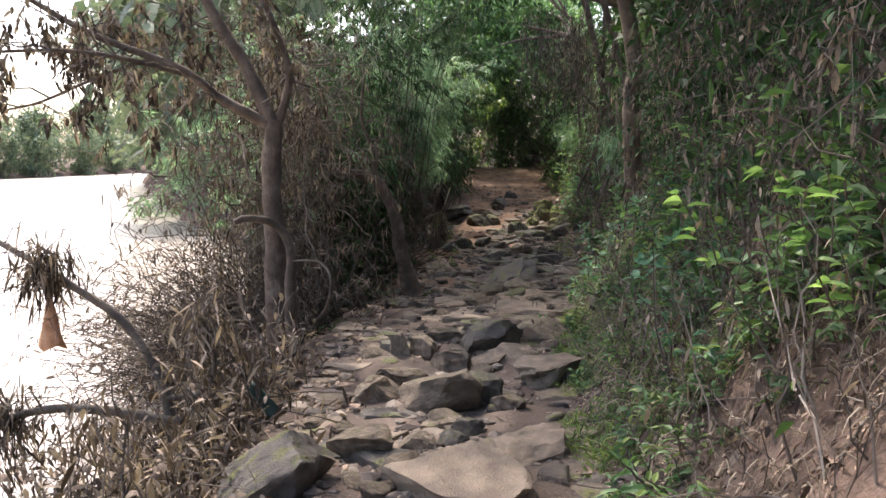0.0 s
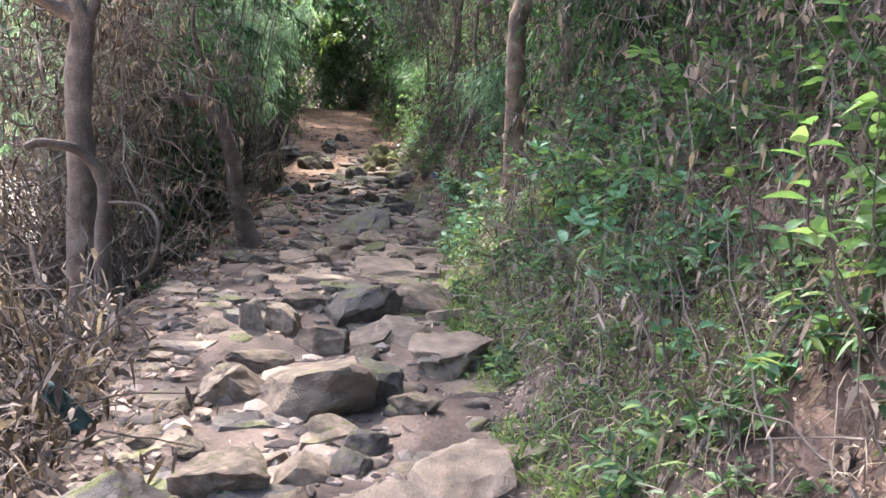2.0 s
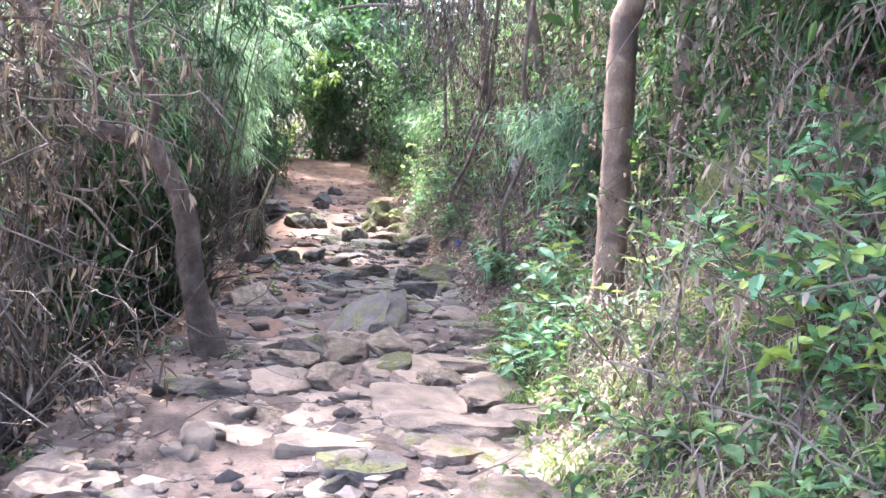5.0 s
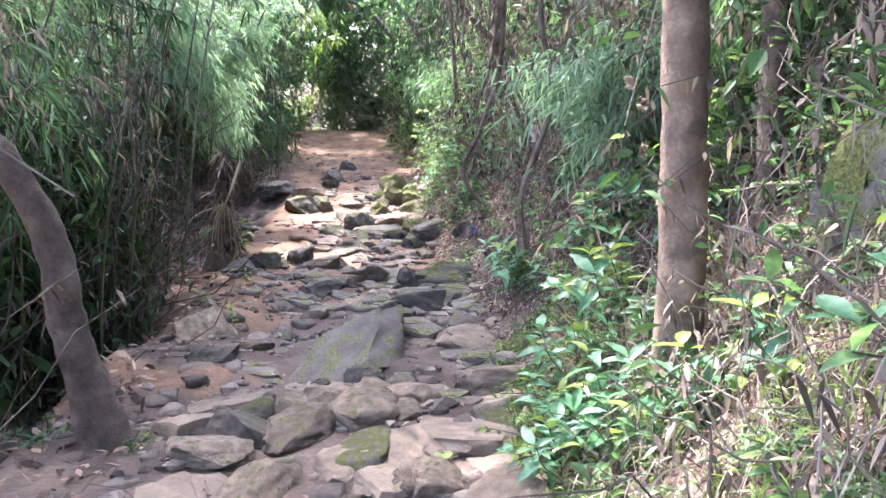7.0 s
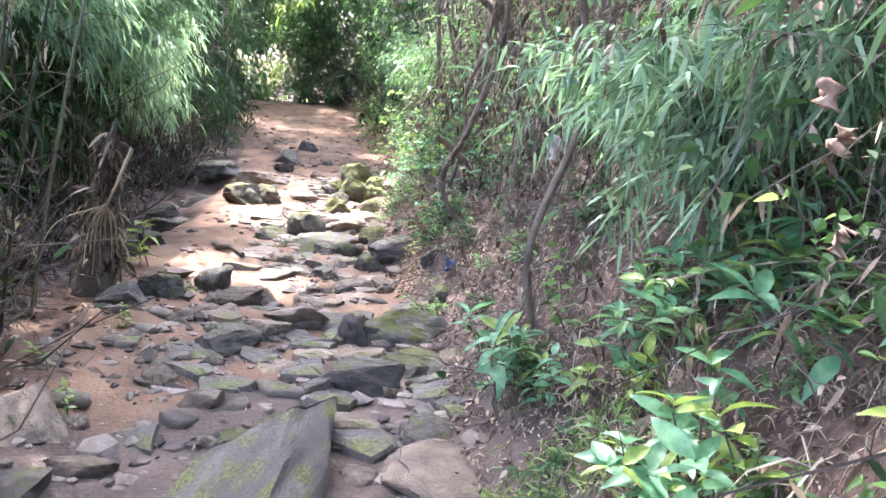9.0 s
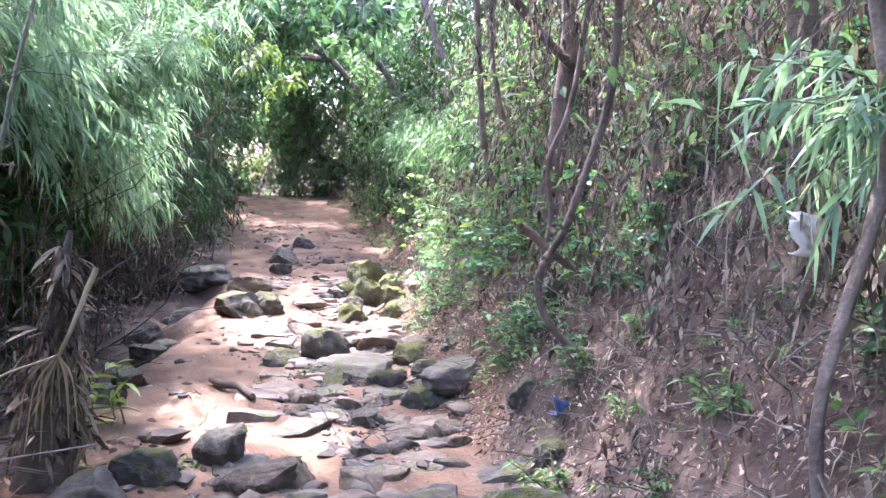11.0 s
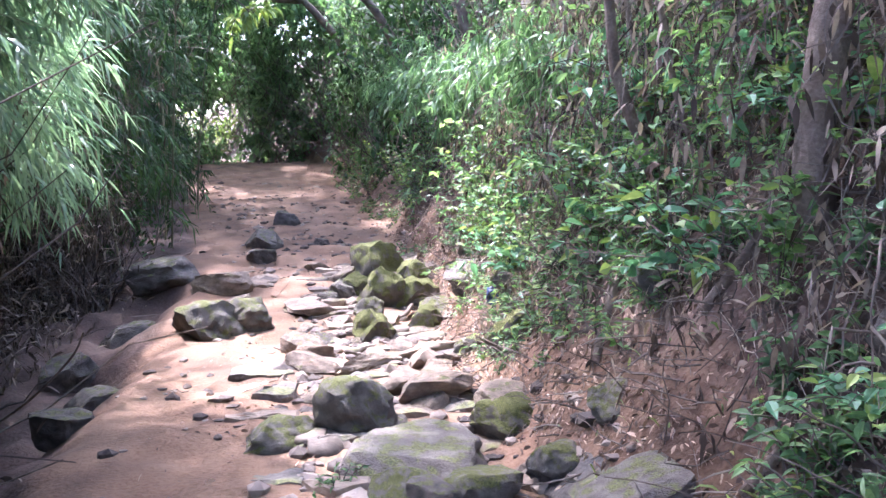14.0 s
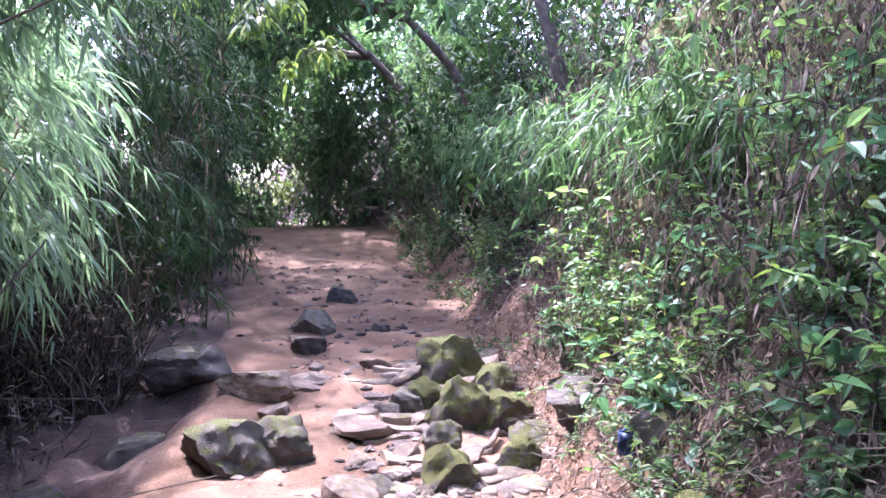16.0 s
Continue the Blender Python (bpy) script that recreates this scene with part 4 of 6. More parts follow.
bank_tree([(3.08, 18.0, gz(3.08, 18.0) - 0.1), (2.97, 18.0, 1.22), (2.84, 18.0, 1.56), (2.77, 18.0, 1.95), (2.6, 18.0, 4.2)], 0.036, 0.024, 105, "thin dark sapling trunk on the slope", (1.4, 21.4, 6.2), count=2000, radius=1.9, size=0.22)
bank_tree([(3.1, 14.0, gz(3.1, 14.0) - 0.1), (3.0, 14.0, 1.9), (2.8, 13.9, 2.7), (2.2, 13.6, 4.6)], 0.07, 0.05, 106, "dark trunk leaning out of the tangle", (-0.5, 14.6, 6.4), count=6800, radius=2.6, size=0.22)
bank_tree([(3.3, 5.2, gz(3.3, 5.2) - 0.1), (3.3, 5.2, 2.4), (3.2, 5.2, 3.2), (2.8, 5.4, 4.8)], 0.08, 0.06, 107, DARK_TRUNK, (1.2, 6.0, 6.4), count=4200, radius=2.6, size=0.22)
bank_tree([(3.5, 7.8, gz(3.5, 7.8) - 0.1), (3.4, 7.8, 2.5), (3.5, 7.9, 3.4), (3.0, 7.8, 4.9)], 0.09, 0.06, 108, DARK_TRUNK, (-0.3, 8.5, 6.6), count=4200, radius=2.6, size=0.22)
# Unseen tree added behind the start; its crown cuts the sky light.
bank_tree([(3.4, -1.0, gz(3.4, -1.0) - 0.1), (3.3, -1.0, 2.6), (3.1, -0.9, 3.6), (2.4, -0.5, 5.0)], 0.1, 0.07, 112, DARK_TRUNK, (0.6, 0.5, 6.6), count=5000, radius=3.0, size=0.3)
bank_tree([(4.6, 25.5, gz(4.6, 25.5) - 0.1), (4.4, 25.5, 2.6), (4.2, 25.6, 3.6), (3.8, 26, 5)], 0.1, 0.07, 109, ARCH, (2.8, 27.6, 5.6), WEED_LEAF, count=5000, radius=2.8, size=0.24)
bank_tree([(4.8, 30.5, gz(4.8, 30.5) - 0.1), (4.6, 30.5, 2.8), (4.2, 30.6, 3.8), (3.4, 31, 4.8)], 0.1, 0.07, 110, ARCH, (0.8, 32.0, 6.0), WEED_LEAF, count=8000, radius=3.0, size=0.24)
bank_tree([(4.9, 35.5, gz(4.9, 35.5) - 0.1), (4.7, 35.5, 3.0), (4.2, 35.6, 4.0), (3.4, 36, 5.0)], 0.11, 0.08, 111, ARCH, (2.0, 36.5, 5.8), WEED_LEAF, count=6000, radius=3.2, size=0.24)


def lime_branch():
    rng = np.random.default_rng(64)
    t = thing("branch", "overhanging branch of sunlit lime-green leaves", "branch")
    pts = [(-0.3, 25.0, 4.2), (0.4, 24.8, 3.8), (1.0, 24.6, 3.35), (1.5, 24.5, 2.85)]
    limb("stem", pts, 0.02, 0.006, t, TWIG, sides=6, seed=2)
    heap = Heap()
    a, b = twigs_on(pts, 16, 0.6, rng)
    tubes(heap, a, 0.006, 0.002, 1), tubes(heap, b, 0.003, 0.001, 1, 3)
    p, d = along(b, 420, rng)
    leaves(heap, p, d + np.array([0, 0, -0.5]) + rng.normal(size=(420, 3)) * 0.4, rng.uniform(0.09, 0.18, 420), rng.uniform(0.035, 0.06, 420), 0, 0.5, rng)
    part("foliage", heap.mesh("foliage", [LIME_LEAF, TWIG]), t, "lime-green pointed leaves")


lime_branch()


def liana(points, r, seed, label):
    t = thing("liana", label, "liana", "lianas on the bank")
    limb("stem", points, r, r * 0.75, t, sides=8, seed=seed)
    rng = np.random.default_rng(seed)
    a, b = twigs_on(points, 5, 0.5, rng, -0.4)
    for path in list(a) + list(b[:4]):
        heap = Heap()
        tubes(heap, path[None], 0.006, 0.002, 0, 5)
        part("tendril", heap.mesh("tendril", [TWIG], True), t)


liana([(2.75, 15.2, 4.0), (2.7, 15.2, 2.2), (2.65, 15.2, 1.78), (2.54, 15.2, 1.44), (2.44, 15.2, 1.16), (2.32, 15.2, 0.95), (2.33, 15.2, 0.74), (2.48, 15.15, 0.55), (2.7, 15.1, 0.56), (3.1, 15.1, 0.95)], 0.025, 41, "grey-brown liana looping down to the leaf litter")
liana([(2.35, 16.5, 2.85), (2.73, 16.5, 2.43), (2.95, 16.52, 2.25), (3.2, 16.6, 2.1), (3.5, 16.7, gz(3.5, 16.7) - 0.1)], 0.036, 42, "thick leaning limb caught in the tangle")
liana([(2.7, 17.7, 4.0), (2.74, 17.7, 2.6), (2.8, 17.7, 2.2), (2.88, 17.7, 1.9), (2.97, 17.7, 1.5), (3.1, 17.7, gz(3.1, 17.7) - 0.1)], 0.02, 43, "thin bent stem hanging over the slope")
liana([(2.95, 18.3, 3.9), (2.93, 18.3, 2.6), (3.02, 18.3, 2.0), (3.08, 18.2, 1.5), (3.16, 18.2, gz(3.16, 18.2) - 0.1)], 0.015, 44, "thin liana hanging over the slope")
liana([(2.5, 12.9, 3.2), (2.4, 12.9, 2.2), (2.5, 12.9, 1.5), (2.25, 12.8, 0.8), (2.3, 12.8, 0.35)], 0.025, 45, "thin liana hanging over the slope")
liana([(2.9, 15.9, 3.2), (2.75, 15.9, 2.0), (2.6, 15.9, 1.55), (2.62, 15.9, 1.2), (2.5, 15.8, 0.75)], 0.02, 47, "pale thin liana with hanging dead leaves")


# ---- bamboo ----
CULM_PATHS = [smooth_path([(0, 0, 0), (b * 0.08, 0, 1.2), (b * 0.35, 0.04, 2.5), (b * 0.9, 0.06, 3.7), (b * 1.7, 0.05, 4.5)], 12) for b in (0.3, 0.6, 0.9, 1.2)]


def culm_mesh(path):
    heap = Heap()
    tubes(heap, path[None], 0.012, 0.004, 0, 6)
    for p, q in zip(path[:-1], path[1:]):
        for f in (0.3, 0.8):
            c = p * (1 - f) + q * f
            tubes(heap, np.array([[c - (q - p) * 0.02, c + (q - p) * 0.02]]), 0.0135, 0.0135, 0, 6)
    return heap.mesh("culm", [CULM], True)


CULMS = [culm_mesh(p) for p in CULM_PATHS]


def bamboo(x, y, culms=14, tall=1.0, count=4500, seed=0, face=None, low=0.25, dry=0.15, size=0.15, wide=0.3, label="dense bamboo clump with arching canes and long narrow leaves", reach=0.7, mats=None):
    rng = np.random.default_rng(seed + 500)
    z = gz(x, y) - 0.05
    t = thing("bamboo", label, "bamboo", "bamboo along the river side", (x, y, z))
    paths = []
    for k in range(culms):
        m = k % 4
        a = rng.uniform(0, 360) if face is None else rng.normal(face, 60)
        s = tall * rng.uniform(0.75, 1.1)
        mat = pose(rng.normal() * wide, rng.normal() * wide, 0, rng.normal() * 5, rng.normal() * 5, a) @ Matrix.Diagonal((s, s, s, 1))
        ob = part("culm", CULMS[m], t)
        ob.matrix_local = mat
        paths.append(np.array([(mat @ Vector(p))[:] for p in CULM_PATHS[m]]))
    paths = np.array(paths)
    heap = Heap()
    nt = count // 22
    p, d = along(paths, nt, rng, low)
    tw = arcs(p, unit(scatter_dirs(nt, rng, 0.1) * np.array([1, 1, 0.45]) + d * 0.12), rng.uniform(0.25, 1, nt) * reach, rng.uniform(0.1, 0.45, nt), 6, 0.03, rng)
    tubes(heap, tw, 0.0035, 0.0012, 1, 3)
    p, d = along(tw, count, rng, 0.25)
    leaves(heap, p, d * 0.5 + scatter_dirs(count, rng) * 0.7 * np.array([1, 1, 0.5]) + np.array([0, 0, -0.12]), rng.uniform(0.6, 1.25, count) * size, rng.uniform(0.09, 0.15, count) * size, 0, 0.5, rng, (0.25, 0.6))
    part("foliage", heap.mesh("foliage", mats or [BAMBOO_LEAF, TWIG]), t, "long narrow green bamboo leaves")
    nd = int(count * dry)
    if nd:
        heap = Heap()
        p, d = along(paths[:, :7], nd, rng, 0.02)
        p += rng.normal(size=p.shape) * np.array([0.07, 0.07, 0.05])
        leaves(heap, p, rng.normal(size=(nd, 3)) * 0.5 + np.array([0, 0, -0.9]), rng.uniform(0.4, 1.05, nd) * 0.15, rng.uniform(0.08, 0.15, nd) * 0.15, 0, 0.3, rng)
        st = p[: nd // 4] + rng.normal(size=(nd // 4, 3)) * 0.04
        st[:, 2] = np.maximum(st[:, 2], 0.1)
        tubes(heap, arcs(st, scatter_dirs(len(st), rng, 0.3), rng.uniform(0.2, 0.8, len(st)), 0.25, 4, 0.05, rng), 0.004, 0.0015, 1, 3)
        part("dry_leaves", heap.mesh("dry_leaves", [DRY_LEAF, TWIG]), t, "withered straw-brown leaves and twigs")
    return t


DRYB = "half-dead bamboo thicket hung with straw-coloured leaves"
for k, (x, y, c, tall, count, dry, low) in enumerate([
        (-2.0, 9.4, 6, 0.8, 700, 0.5, 0.5), (-1.4, 12.4, 8, 1.0, 1800, 0.2, 0.5),
        (-1.9, 11.2, 7, 0.95, 1200, 0.4, 0.45), (-0.95, 13.4, 10, 1.1, 1300, 0.6, 0.5), (-1.7, 13.6, 12, 1.2, 2000, 0.3, 0.4)]):
    # Clumps past the first hold their shade in a darker leaf colour.
    bamboo(x, y, c, tall, count, k, None, low, dry, 0.14, 0.3, DRYB, mats=[SHADE_LEAF if k else BAMBOO_LEAF, TWIG])
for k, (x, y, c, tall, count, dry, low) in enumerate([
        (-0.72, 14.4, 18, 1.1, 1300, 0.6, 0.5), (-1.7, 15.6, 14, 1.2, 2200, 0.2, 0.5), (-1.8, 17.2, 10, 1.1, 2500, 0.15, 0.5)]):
    # The front bundle gets the darkened leaf, as it stands in shade.
    bamboo(x, y, c, tall, count, 20 + k, None, low, dry, 0.15, 0.16, "bundle of dark thin bamboo canes with sparse leaves", mats=[SHADE_LEAF if k < 1 else BAMBOO_LEAF, TWIG])
for k, (x, y, c, tall, count, low) in enumerate([(-1.15, 18.6, 12, 0.82, 8000, 0.66), (-1.05, 20.5, 12, 0.92, 8000, 0.64), (-2.4, 23.0, 10, 0.9, 2500, 0.2)]):
    bamboo(x, y, c, tall, count, 30 + k, 0 if k < 2 else None, low, 0.05, 0.16, 0.25, "bushy bamboo with fresh blue-green leaves leaning over the trail", 0.75)
for k, (x, y, c, tall, count, low) in enumerate([
        (-0.9, 24.2, 14, 1.0, 5500, 0.12), (-0.1, 26.4, 18, 1.25, 6500, 0.1), (0.0, 29.2, 16, 1.3, 6500, 0.1), (0.0, 32.4, 16, 1.3, 6500, 0.08),
        (-0.2, 35.6, 16, 1.3, 6500, 0.05), (-2.4, 27.5, 10, 1.1, 2800, 0.1), (-3.6, 18.5, 8, 1.2, 2500, 0.1), (-4.6, 23, 8, 1.3, 2500, 0.1), (-2.6, 31, 10, 1.3, 3000, 0.1)]):
    # First four clumps: shade put in the leaf colour.
    bamboo(x, y, c, tall, count, 40 + k, None, low, 0.15, 0.17, 0.3, "tall dark bamboo clump walling the trail", 0.8, [SHADE_LEAF, TWIG] if k in (0, 1, 2, 3) else None)
def fronds(x, y, z, canes, reach, count, seed, size=0.16, face=180, label="bamboo drooping over the bank with long pale green leaves", mat=BAMBOO_LEAF):
    """Bamboo hanging from the bank: thin arching canes, twigs and long leaves."""
    rng = np.random.default_rng(seed + 900)
    t = thing("bamboo", label, "bamboo", "bamboo on the bank", (x, y, gz(x, y)))
    a = np.radians(rng.normal(face, 45, canes))
    top = np.stack([rng.normal(size=canes) * 0.12, rng.normal(size=canes) * 0.3, np.zeros(canes)], -1)
    up = z - gz(x, y)
    way = np.stack([np.cos(a) * 0.55, np.sin(a) * 0.55, np.full(canes, up / reach + 0.35)], -1)
    paths = arcs(top, way, rng.uniform(0.85, 1.15, canes) * math.hypot(up, reach), 0.28, 9, 0.01, rng)
    paths[:, :, 2] -= np.linspace(0, 1, 9)[None] ** 3 * 0.5 * up * rng.uniform(0.3, 1, (canes, 1))
    for p in paths:
        heap = Heap()
        tubes(heap, p[None], 0.008, 0.003, 0, 5)
        part("cane", heap.mesh("cane", [CULM], True), t)
    heap = Heap()
    nt = count // 16
    p, d = along(paths, nt, rng, 0.3)
    out = np.stack([np.cos(np.radians(face)) * np.ones(nt), np.zeros(nt), np.zeros(nt)], -1)
    tw = arcs(p, scatter_dirs(nt, rng) * np.array([1, 1, 0.45]) + out * 0.2, rng.uniform(0.15, 0.6, nt), rng.uniform(0.1, 0.7, nt), 6, 0.03, rng)
    tubes(heap, tw, 0.003, 0.001, 1, 3)
    p, d = along(tw, count, rng, 0.2)
    leaves(heap, p, d * 0.45 + scatter_dirs(count, rng) * 0.65 + np.array([0, 0, -0.28]), rng.uniform(0.4, 1.15, count) * size, rng.uniform(0.09, 0.14, count) * size, 0, 0.45, rng, (0.25, 0.6))
    part("foliage", heap.mesh("foliage", [mat, TWIG]), t, "long narrow pale green leaves")


for k, (x, y, z, canes, reach, count) in enumerate([
        (3.0, 11.6, 2.3, 10, 1.0, 3000), (2.9, 12.4, 2.2, 7, 0.9, 2000), (3.0, 8.4, 2.4, 6, 0.8, 1100), (3.2, 10.5, 2.6, 6, 0.9, 1400), (3.0, 6.6, 2.7, 6, 0.8, 1200),
        (3.7, 20.6, 2.6, 8, 1.0, 2400), (4.0, 23.0, 2.8, 10, 1.2, 3200), (4.3, 26, 3.2, 10, 1.3, 3500), (4.6, 29.5, 3.5, 10, 1.4, 3500), (4.9, 33, 3.8, 10, 1.5, 3500)]):
    # Third and fifth fronds take the darker leaf to stand for bank shade.
    fronds(x, y, z, canes, reach, count, k, mat=(BAMBOO_LEAF, BAMBOO_LEAF, SHADE_LEAF, WEED_LEAF, SHADE_LEAF)[k] if k < 5 else WEED_LEAF)


# ---- the leafy end of the trail ----
def thicket(name, boxes, count, size, mat, seed, label, droop=0.35, width=(0.25, 0.45), clump=0.5, stems=0):
    """Loose foliage filling stretches of the place: (x0,x1,y0,y1,h0,h1) above the ground."""
    rng = np.random.default_rng(seed)
    heap = Heap()
    vol = np.array([(b[1] - b[0]) * (b[3] - b[2]) * (b[5] - b[4]) for b in boxes])
    for b, nb in zip(boxes, (count * vol / vol.sum()).astype(int)):
        nc = max(4, nb // 40)
        c = np.stack([rng.uniform(b[0], b[1], nc), rng.uniform(b[2], b[3], nc), rng.uniform(b[4], b[5], nc)], -1)
        c[:, 2] += ground_z(c[:, 0], c[:, 1])
        j = rng.integers(0, nc, nb)
        p = c[j] + rng.normal(size=(nb, 3)) * clump * 0.5
        p[:, 2] = np.maximum(p[:, 2], ground_z(p[:, 0], p[:, 1]) + 0.02)
        leaves(heap, p, scatter_dirs(nb, rng, -0.3), rng.uniform(0.6, 1.3, nb) * size, rng.uniform(*width, nb) * size, 0, droop, rng)
        if stems:
            ns = int(stems * nb)
            q = np.stack([rng.uniform(b[0], b[1], ns), rng.uniform(b[2], b[3], ns)], -1)
            q = np.concatenate([q, ground_z(q[:, 0], q[:, 1])[:, None]], 1)
            tubes(heap, arcs(q, scatter_dirs(ns, rng, 2.2), rng.uniform(0.5, 1, ns) * (b[5] + 0.3), 0.12, 6, 0.05, rng), 0.01, 0.003, 1, 4)
    return stuff(name, heap.mesh(name, [mat, TWIG]), label, "undergrowth")


thicket("thicket", [(2.3, 6.5, 39, 41, 0.0, 6)], 14000, 0.25, WEED_LEAF, 1, "dark leafy thicket closing the end of the trail", stems=0.02)
thicket("thicket", [(-2.2, 1.3, 38.5, 40.5, 0, 6), (0.8, 3, 40.5, 42, 1.9, 6.5)], 14000, 0.25, WEED_LEAF, 5, "dark leafy thicket beside the bend of the trail", stems=0.01)
thicket("thicket", [(4.3, 6, 33, 39, 0, 5)], 8000, 0.2, WEED_LEAF, 6, "dark bushes on the bank near the bend", stems=0.02)
thicket("thicket", [(-3, 5, 48, 52, 0, 6)], 9000, 0.3, LIME_LEAF, 2, "sunlit bushes beyond the dark thicket")
# Fills the upper bank with leaves coloured dark for the shade there.
thicket("undergrowth", [(3.2, 6.0, 1, 12, 0, 2.4), (4.0, 6.5, 12, 36, 0, 3.2)], 26000, 0.2, SHADE_LEAF, 3, "undergrowth high on the bank, shade put in its leaf colour", stems=0.02)
thicket("undergrowth", [(-2.8, -1.8, 15.5, 20, 1.7, 3), (-5.2, -2.6, 20, 30, 0.0, 4), (-8.6, -5.6, 28, 36, 0, 4), (-12.5, -8, 36, 46, 0, 4)], 13000, 0.24, BAMBOO_LEAF, 4, "bright bushes between the bamboo and the river", stems=0.02)


# Dark leaf masses painted where the hollow under the bamboo lies in shade.
thicket("undergrowth", [(-1.6, 0.2, 24.5, 38, 0.0, 1.3)], 8000, 0.12, SHADE_LEAF, 9, "low undergrowth beneath the bamboo, shade put in its leaf colour", stems=0.03)
thicket("undergrowth", [(-2.5, -1.6, 15.4, 24.5, 0.0, 2.2)], 24000, 0.19, SHADE_LEAF, 19, "dense leafage added to close the hollow, coloured dark as its shade", 0.3, (0.3, 0.5), 0.4, 0.02)
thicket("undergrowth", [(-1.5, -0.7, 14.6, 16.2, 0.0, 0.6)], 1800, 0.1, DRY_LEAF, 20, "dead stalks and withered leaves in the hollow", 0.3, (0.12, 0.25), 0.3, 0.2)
# Blocks river light; its leaf colour also holds the shade behind the tree.
thicket("undergrowth", [(-2.2, -1.35, 11.0, 15.4, 0.6, 2.4)], 12000, 0.17, SHADE_LEAF, 21, "leafage added behind the curved tree, coloured as dark shade", 0.3, (0.25, 0.45), 0.4, 0.02)
thicket("undergrowth", [(-1.4, -0.35, 16.4, 23.4, 0.0, 0.35)], 1700, 0.11, DRY_LEAF, 24, "dead leaves and broken stalks in the dark hollow", 0.3, (0.12, 0.25), 0.3, 0.03)
thicket("undergrowth", [(-1.1, -0.1, 23.2, 24.6, 0.0, 0.9)], 2500, 0.1, DRY_LEAF, 22, "dead stalks between the bamboo stools", 0.3, (0.12, 0.25), 0.3, 0.15)
# Added backing that closes sky gaps, darkened in colour to read as shade.
thicket("undergrowth", [(-3.2, -1.6, 16.5, 30, 0.0, 4.2)], 14000, 0.2, SHADE_LEAF, 16, "leafage added behind the bamboo as a shade-dark backing", stems=0.01)


def sprays(boxes, twigs, per, size, mat, seed, label, out=(0.6, -0.25, -0.35), name="bamboo_leaves"):
    """Drooping leafy twigs: each twig carries a fan of narrow leaves towards its tip."""
    rng = np.random.default_rng(seed)
    heap = Heap()
    vol = np.array([(b[1] - b[0]) * (b[3] - b[2]) * (b[5] - b[4]) for b in boxes])
    for b, n in zip(boxes, (twigs * vol / vol.sum()).astype(int)):
        p = np.stack([rng.uniform(b[0], b[1], n), rng.uniform(b[2], b[3], n), rng.uniform(b[4], b[5], n)], -1)
        p = p[fbm(p[:, 1] * 1.7 + p[:, 0], p[:, 2] * 1.9, seed) > -0.04]
        n = len(p)
        tw = arcs(p, scatter_dirs(n, rng) * 0.75 + np.array(out), rng.uniform(0.25, 0.7, n), rng.uniform(0.15, 0.5, n), 6, 0.025, rng)
        tubes(heap, tw, 0.003, 0.001, 1, 3)
        j = np.repeat(np.arange(n), per)
        t = rng.uniform(0.35, 1.0, n * per) * 4.999
        i = t.astype(int)
        f = (t - i)[:, None]
        q = tw[j, i] * (1 - f) + tw[j, i + 1] * f
        d = unit(tw[j, i + 1] - tw[j, i])
        m = n * per
        leaves(heap, q, d * 0.9 + scatter_dirs(m, rng) * np.array([0.75, 0.75, 0.35]) + np.array([0, 0, -0.15]), rng.uniform(0.6, 1.3, m) * size, rng.uniform(0.09, 0.14, m) * size, 0, 0.45, rng, (0.25, 0.6))
    return stuff(name, heap.mesh(name, [mat, TWIG]), label, "bamboo leaves")


# Added layer that blocks sun between the sprays; shade put in its colour.
thicket("undergrowth", [(-1.8, -1.0, 16.6, 23.6, 1.3, 2.3)], 13000, 0.19, SHADE_LEAF, 23, "inner leafage added to the overhanging bamboo, its shade in the colour", 0.3, (0.2, 0.4), 0.3)
sprays([(-1.2, -0.5, 17.0, 20.2, 1.6, 2.9), (-1.2, -0.3, 20.2, 23.2, 1.3, 2.7), (-1.9, -0.8, 16.6, 21, 2.1, 3.5)], 2300, 9, 0.19, BAMBOO_LEAF, 10, "fresh blue-green bamboo sprays drooping over the dark hollow")
# Shade beside the trail painted as a darker leaf.
sprays([(-0.75, 0.35, 23.6, 27.5, 1.0, 3.6), (-0.7, 0.5, 27.5, 33, 0.8, 3.8)], 1500, 9, 0.18, SHADE_LEAF, 11, "bamboo sprays hanging beside the trail, shade put in their leaf colour")
sprays([(-1.9, -1.0, 11.6, 14.6, 1.4, 3.2)], 500, 8, 0.15, WEED_LEAF, 12, "green bamboo sprays behind the curved tree")


# Added overhang that keeps sky light off the upper bank.
thicket("undergrowth", [(2.5, 5.2, 6.5, 12.0, 2.1, 3.1)], 8000, 0.22, SHADE_LEAF, 25, "leafage added over the upper bank to shade it", stems=0)
# Unseen leaf walls behind the start, added to cut light from there.
thicket("thicket", [(-2.5, 6, -9, -7.5, 0, 6)], 7000, 0.4, SHADE_LEAF, 17, "unseen thicket added behind the start to cut sky light")
thicket("undergrowth", [(2.2, 6, -7.5, 1, 0, 3)], 9000, 0.25, SHADE_LEAF, 18, "unseen undergrowth added behind the start to cut sky light")


# ---- the bank's tangle ----
def strip(rng, n, y0, y1, d0, d1):
    y = rng.uniform(y0, y1, n)
    x = edge_r(y) + rng.uniform(d0, d1, n)
    return np.stack([x, y, ground_z(x, y)], -1)


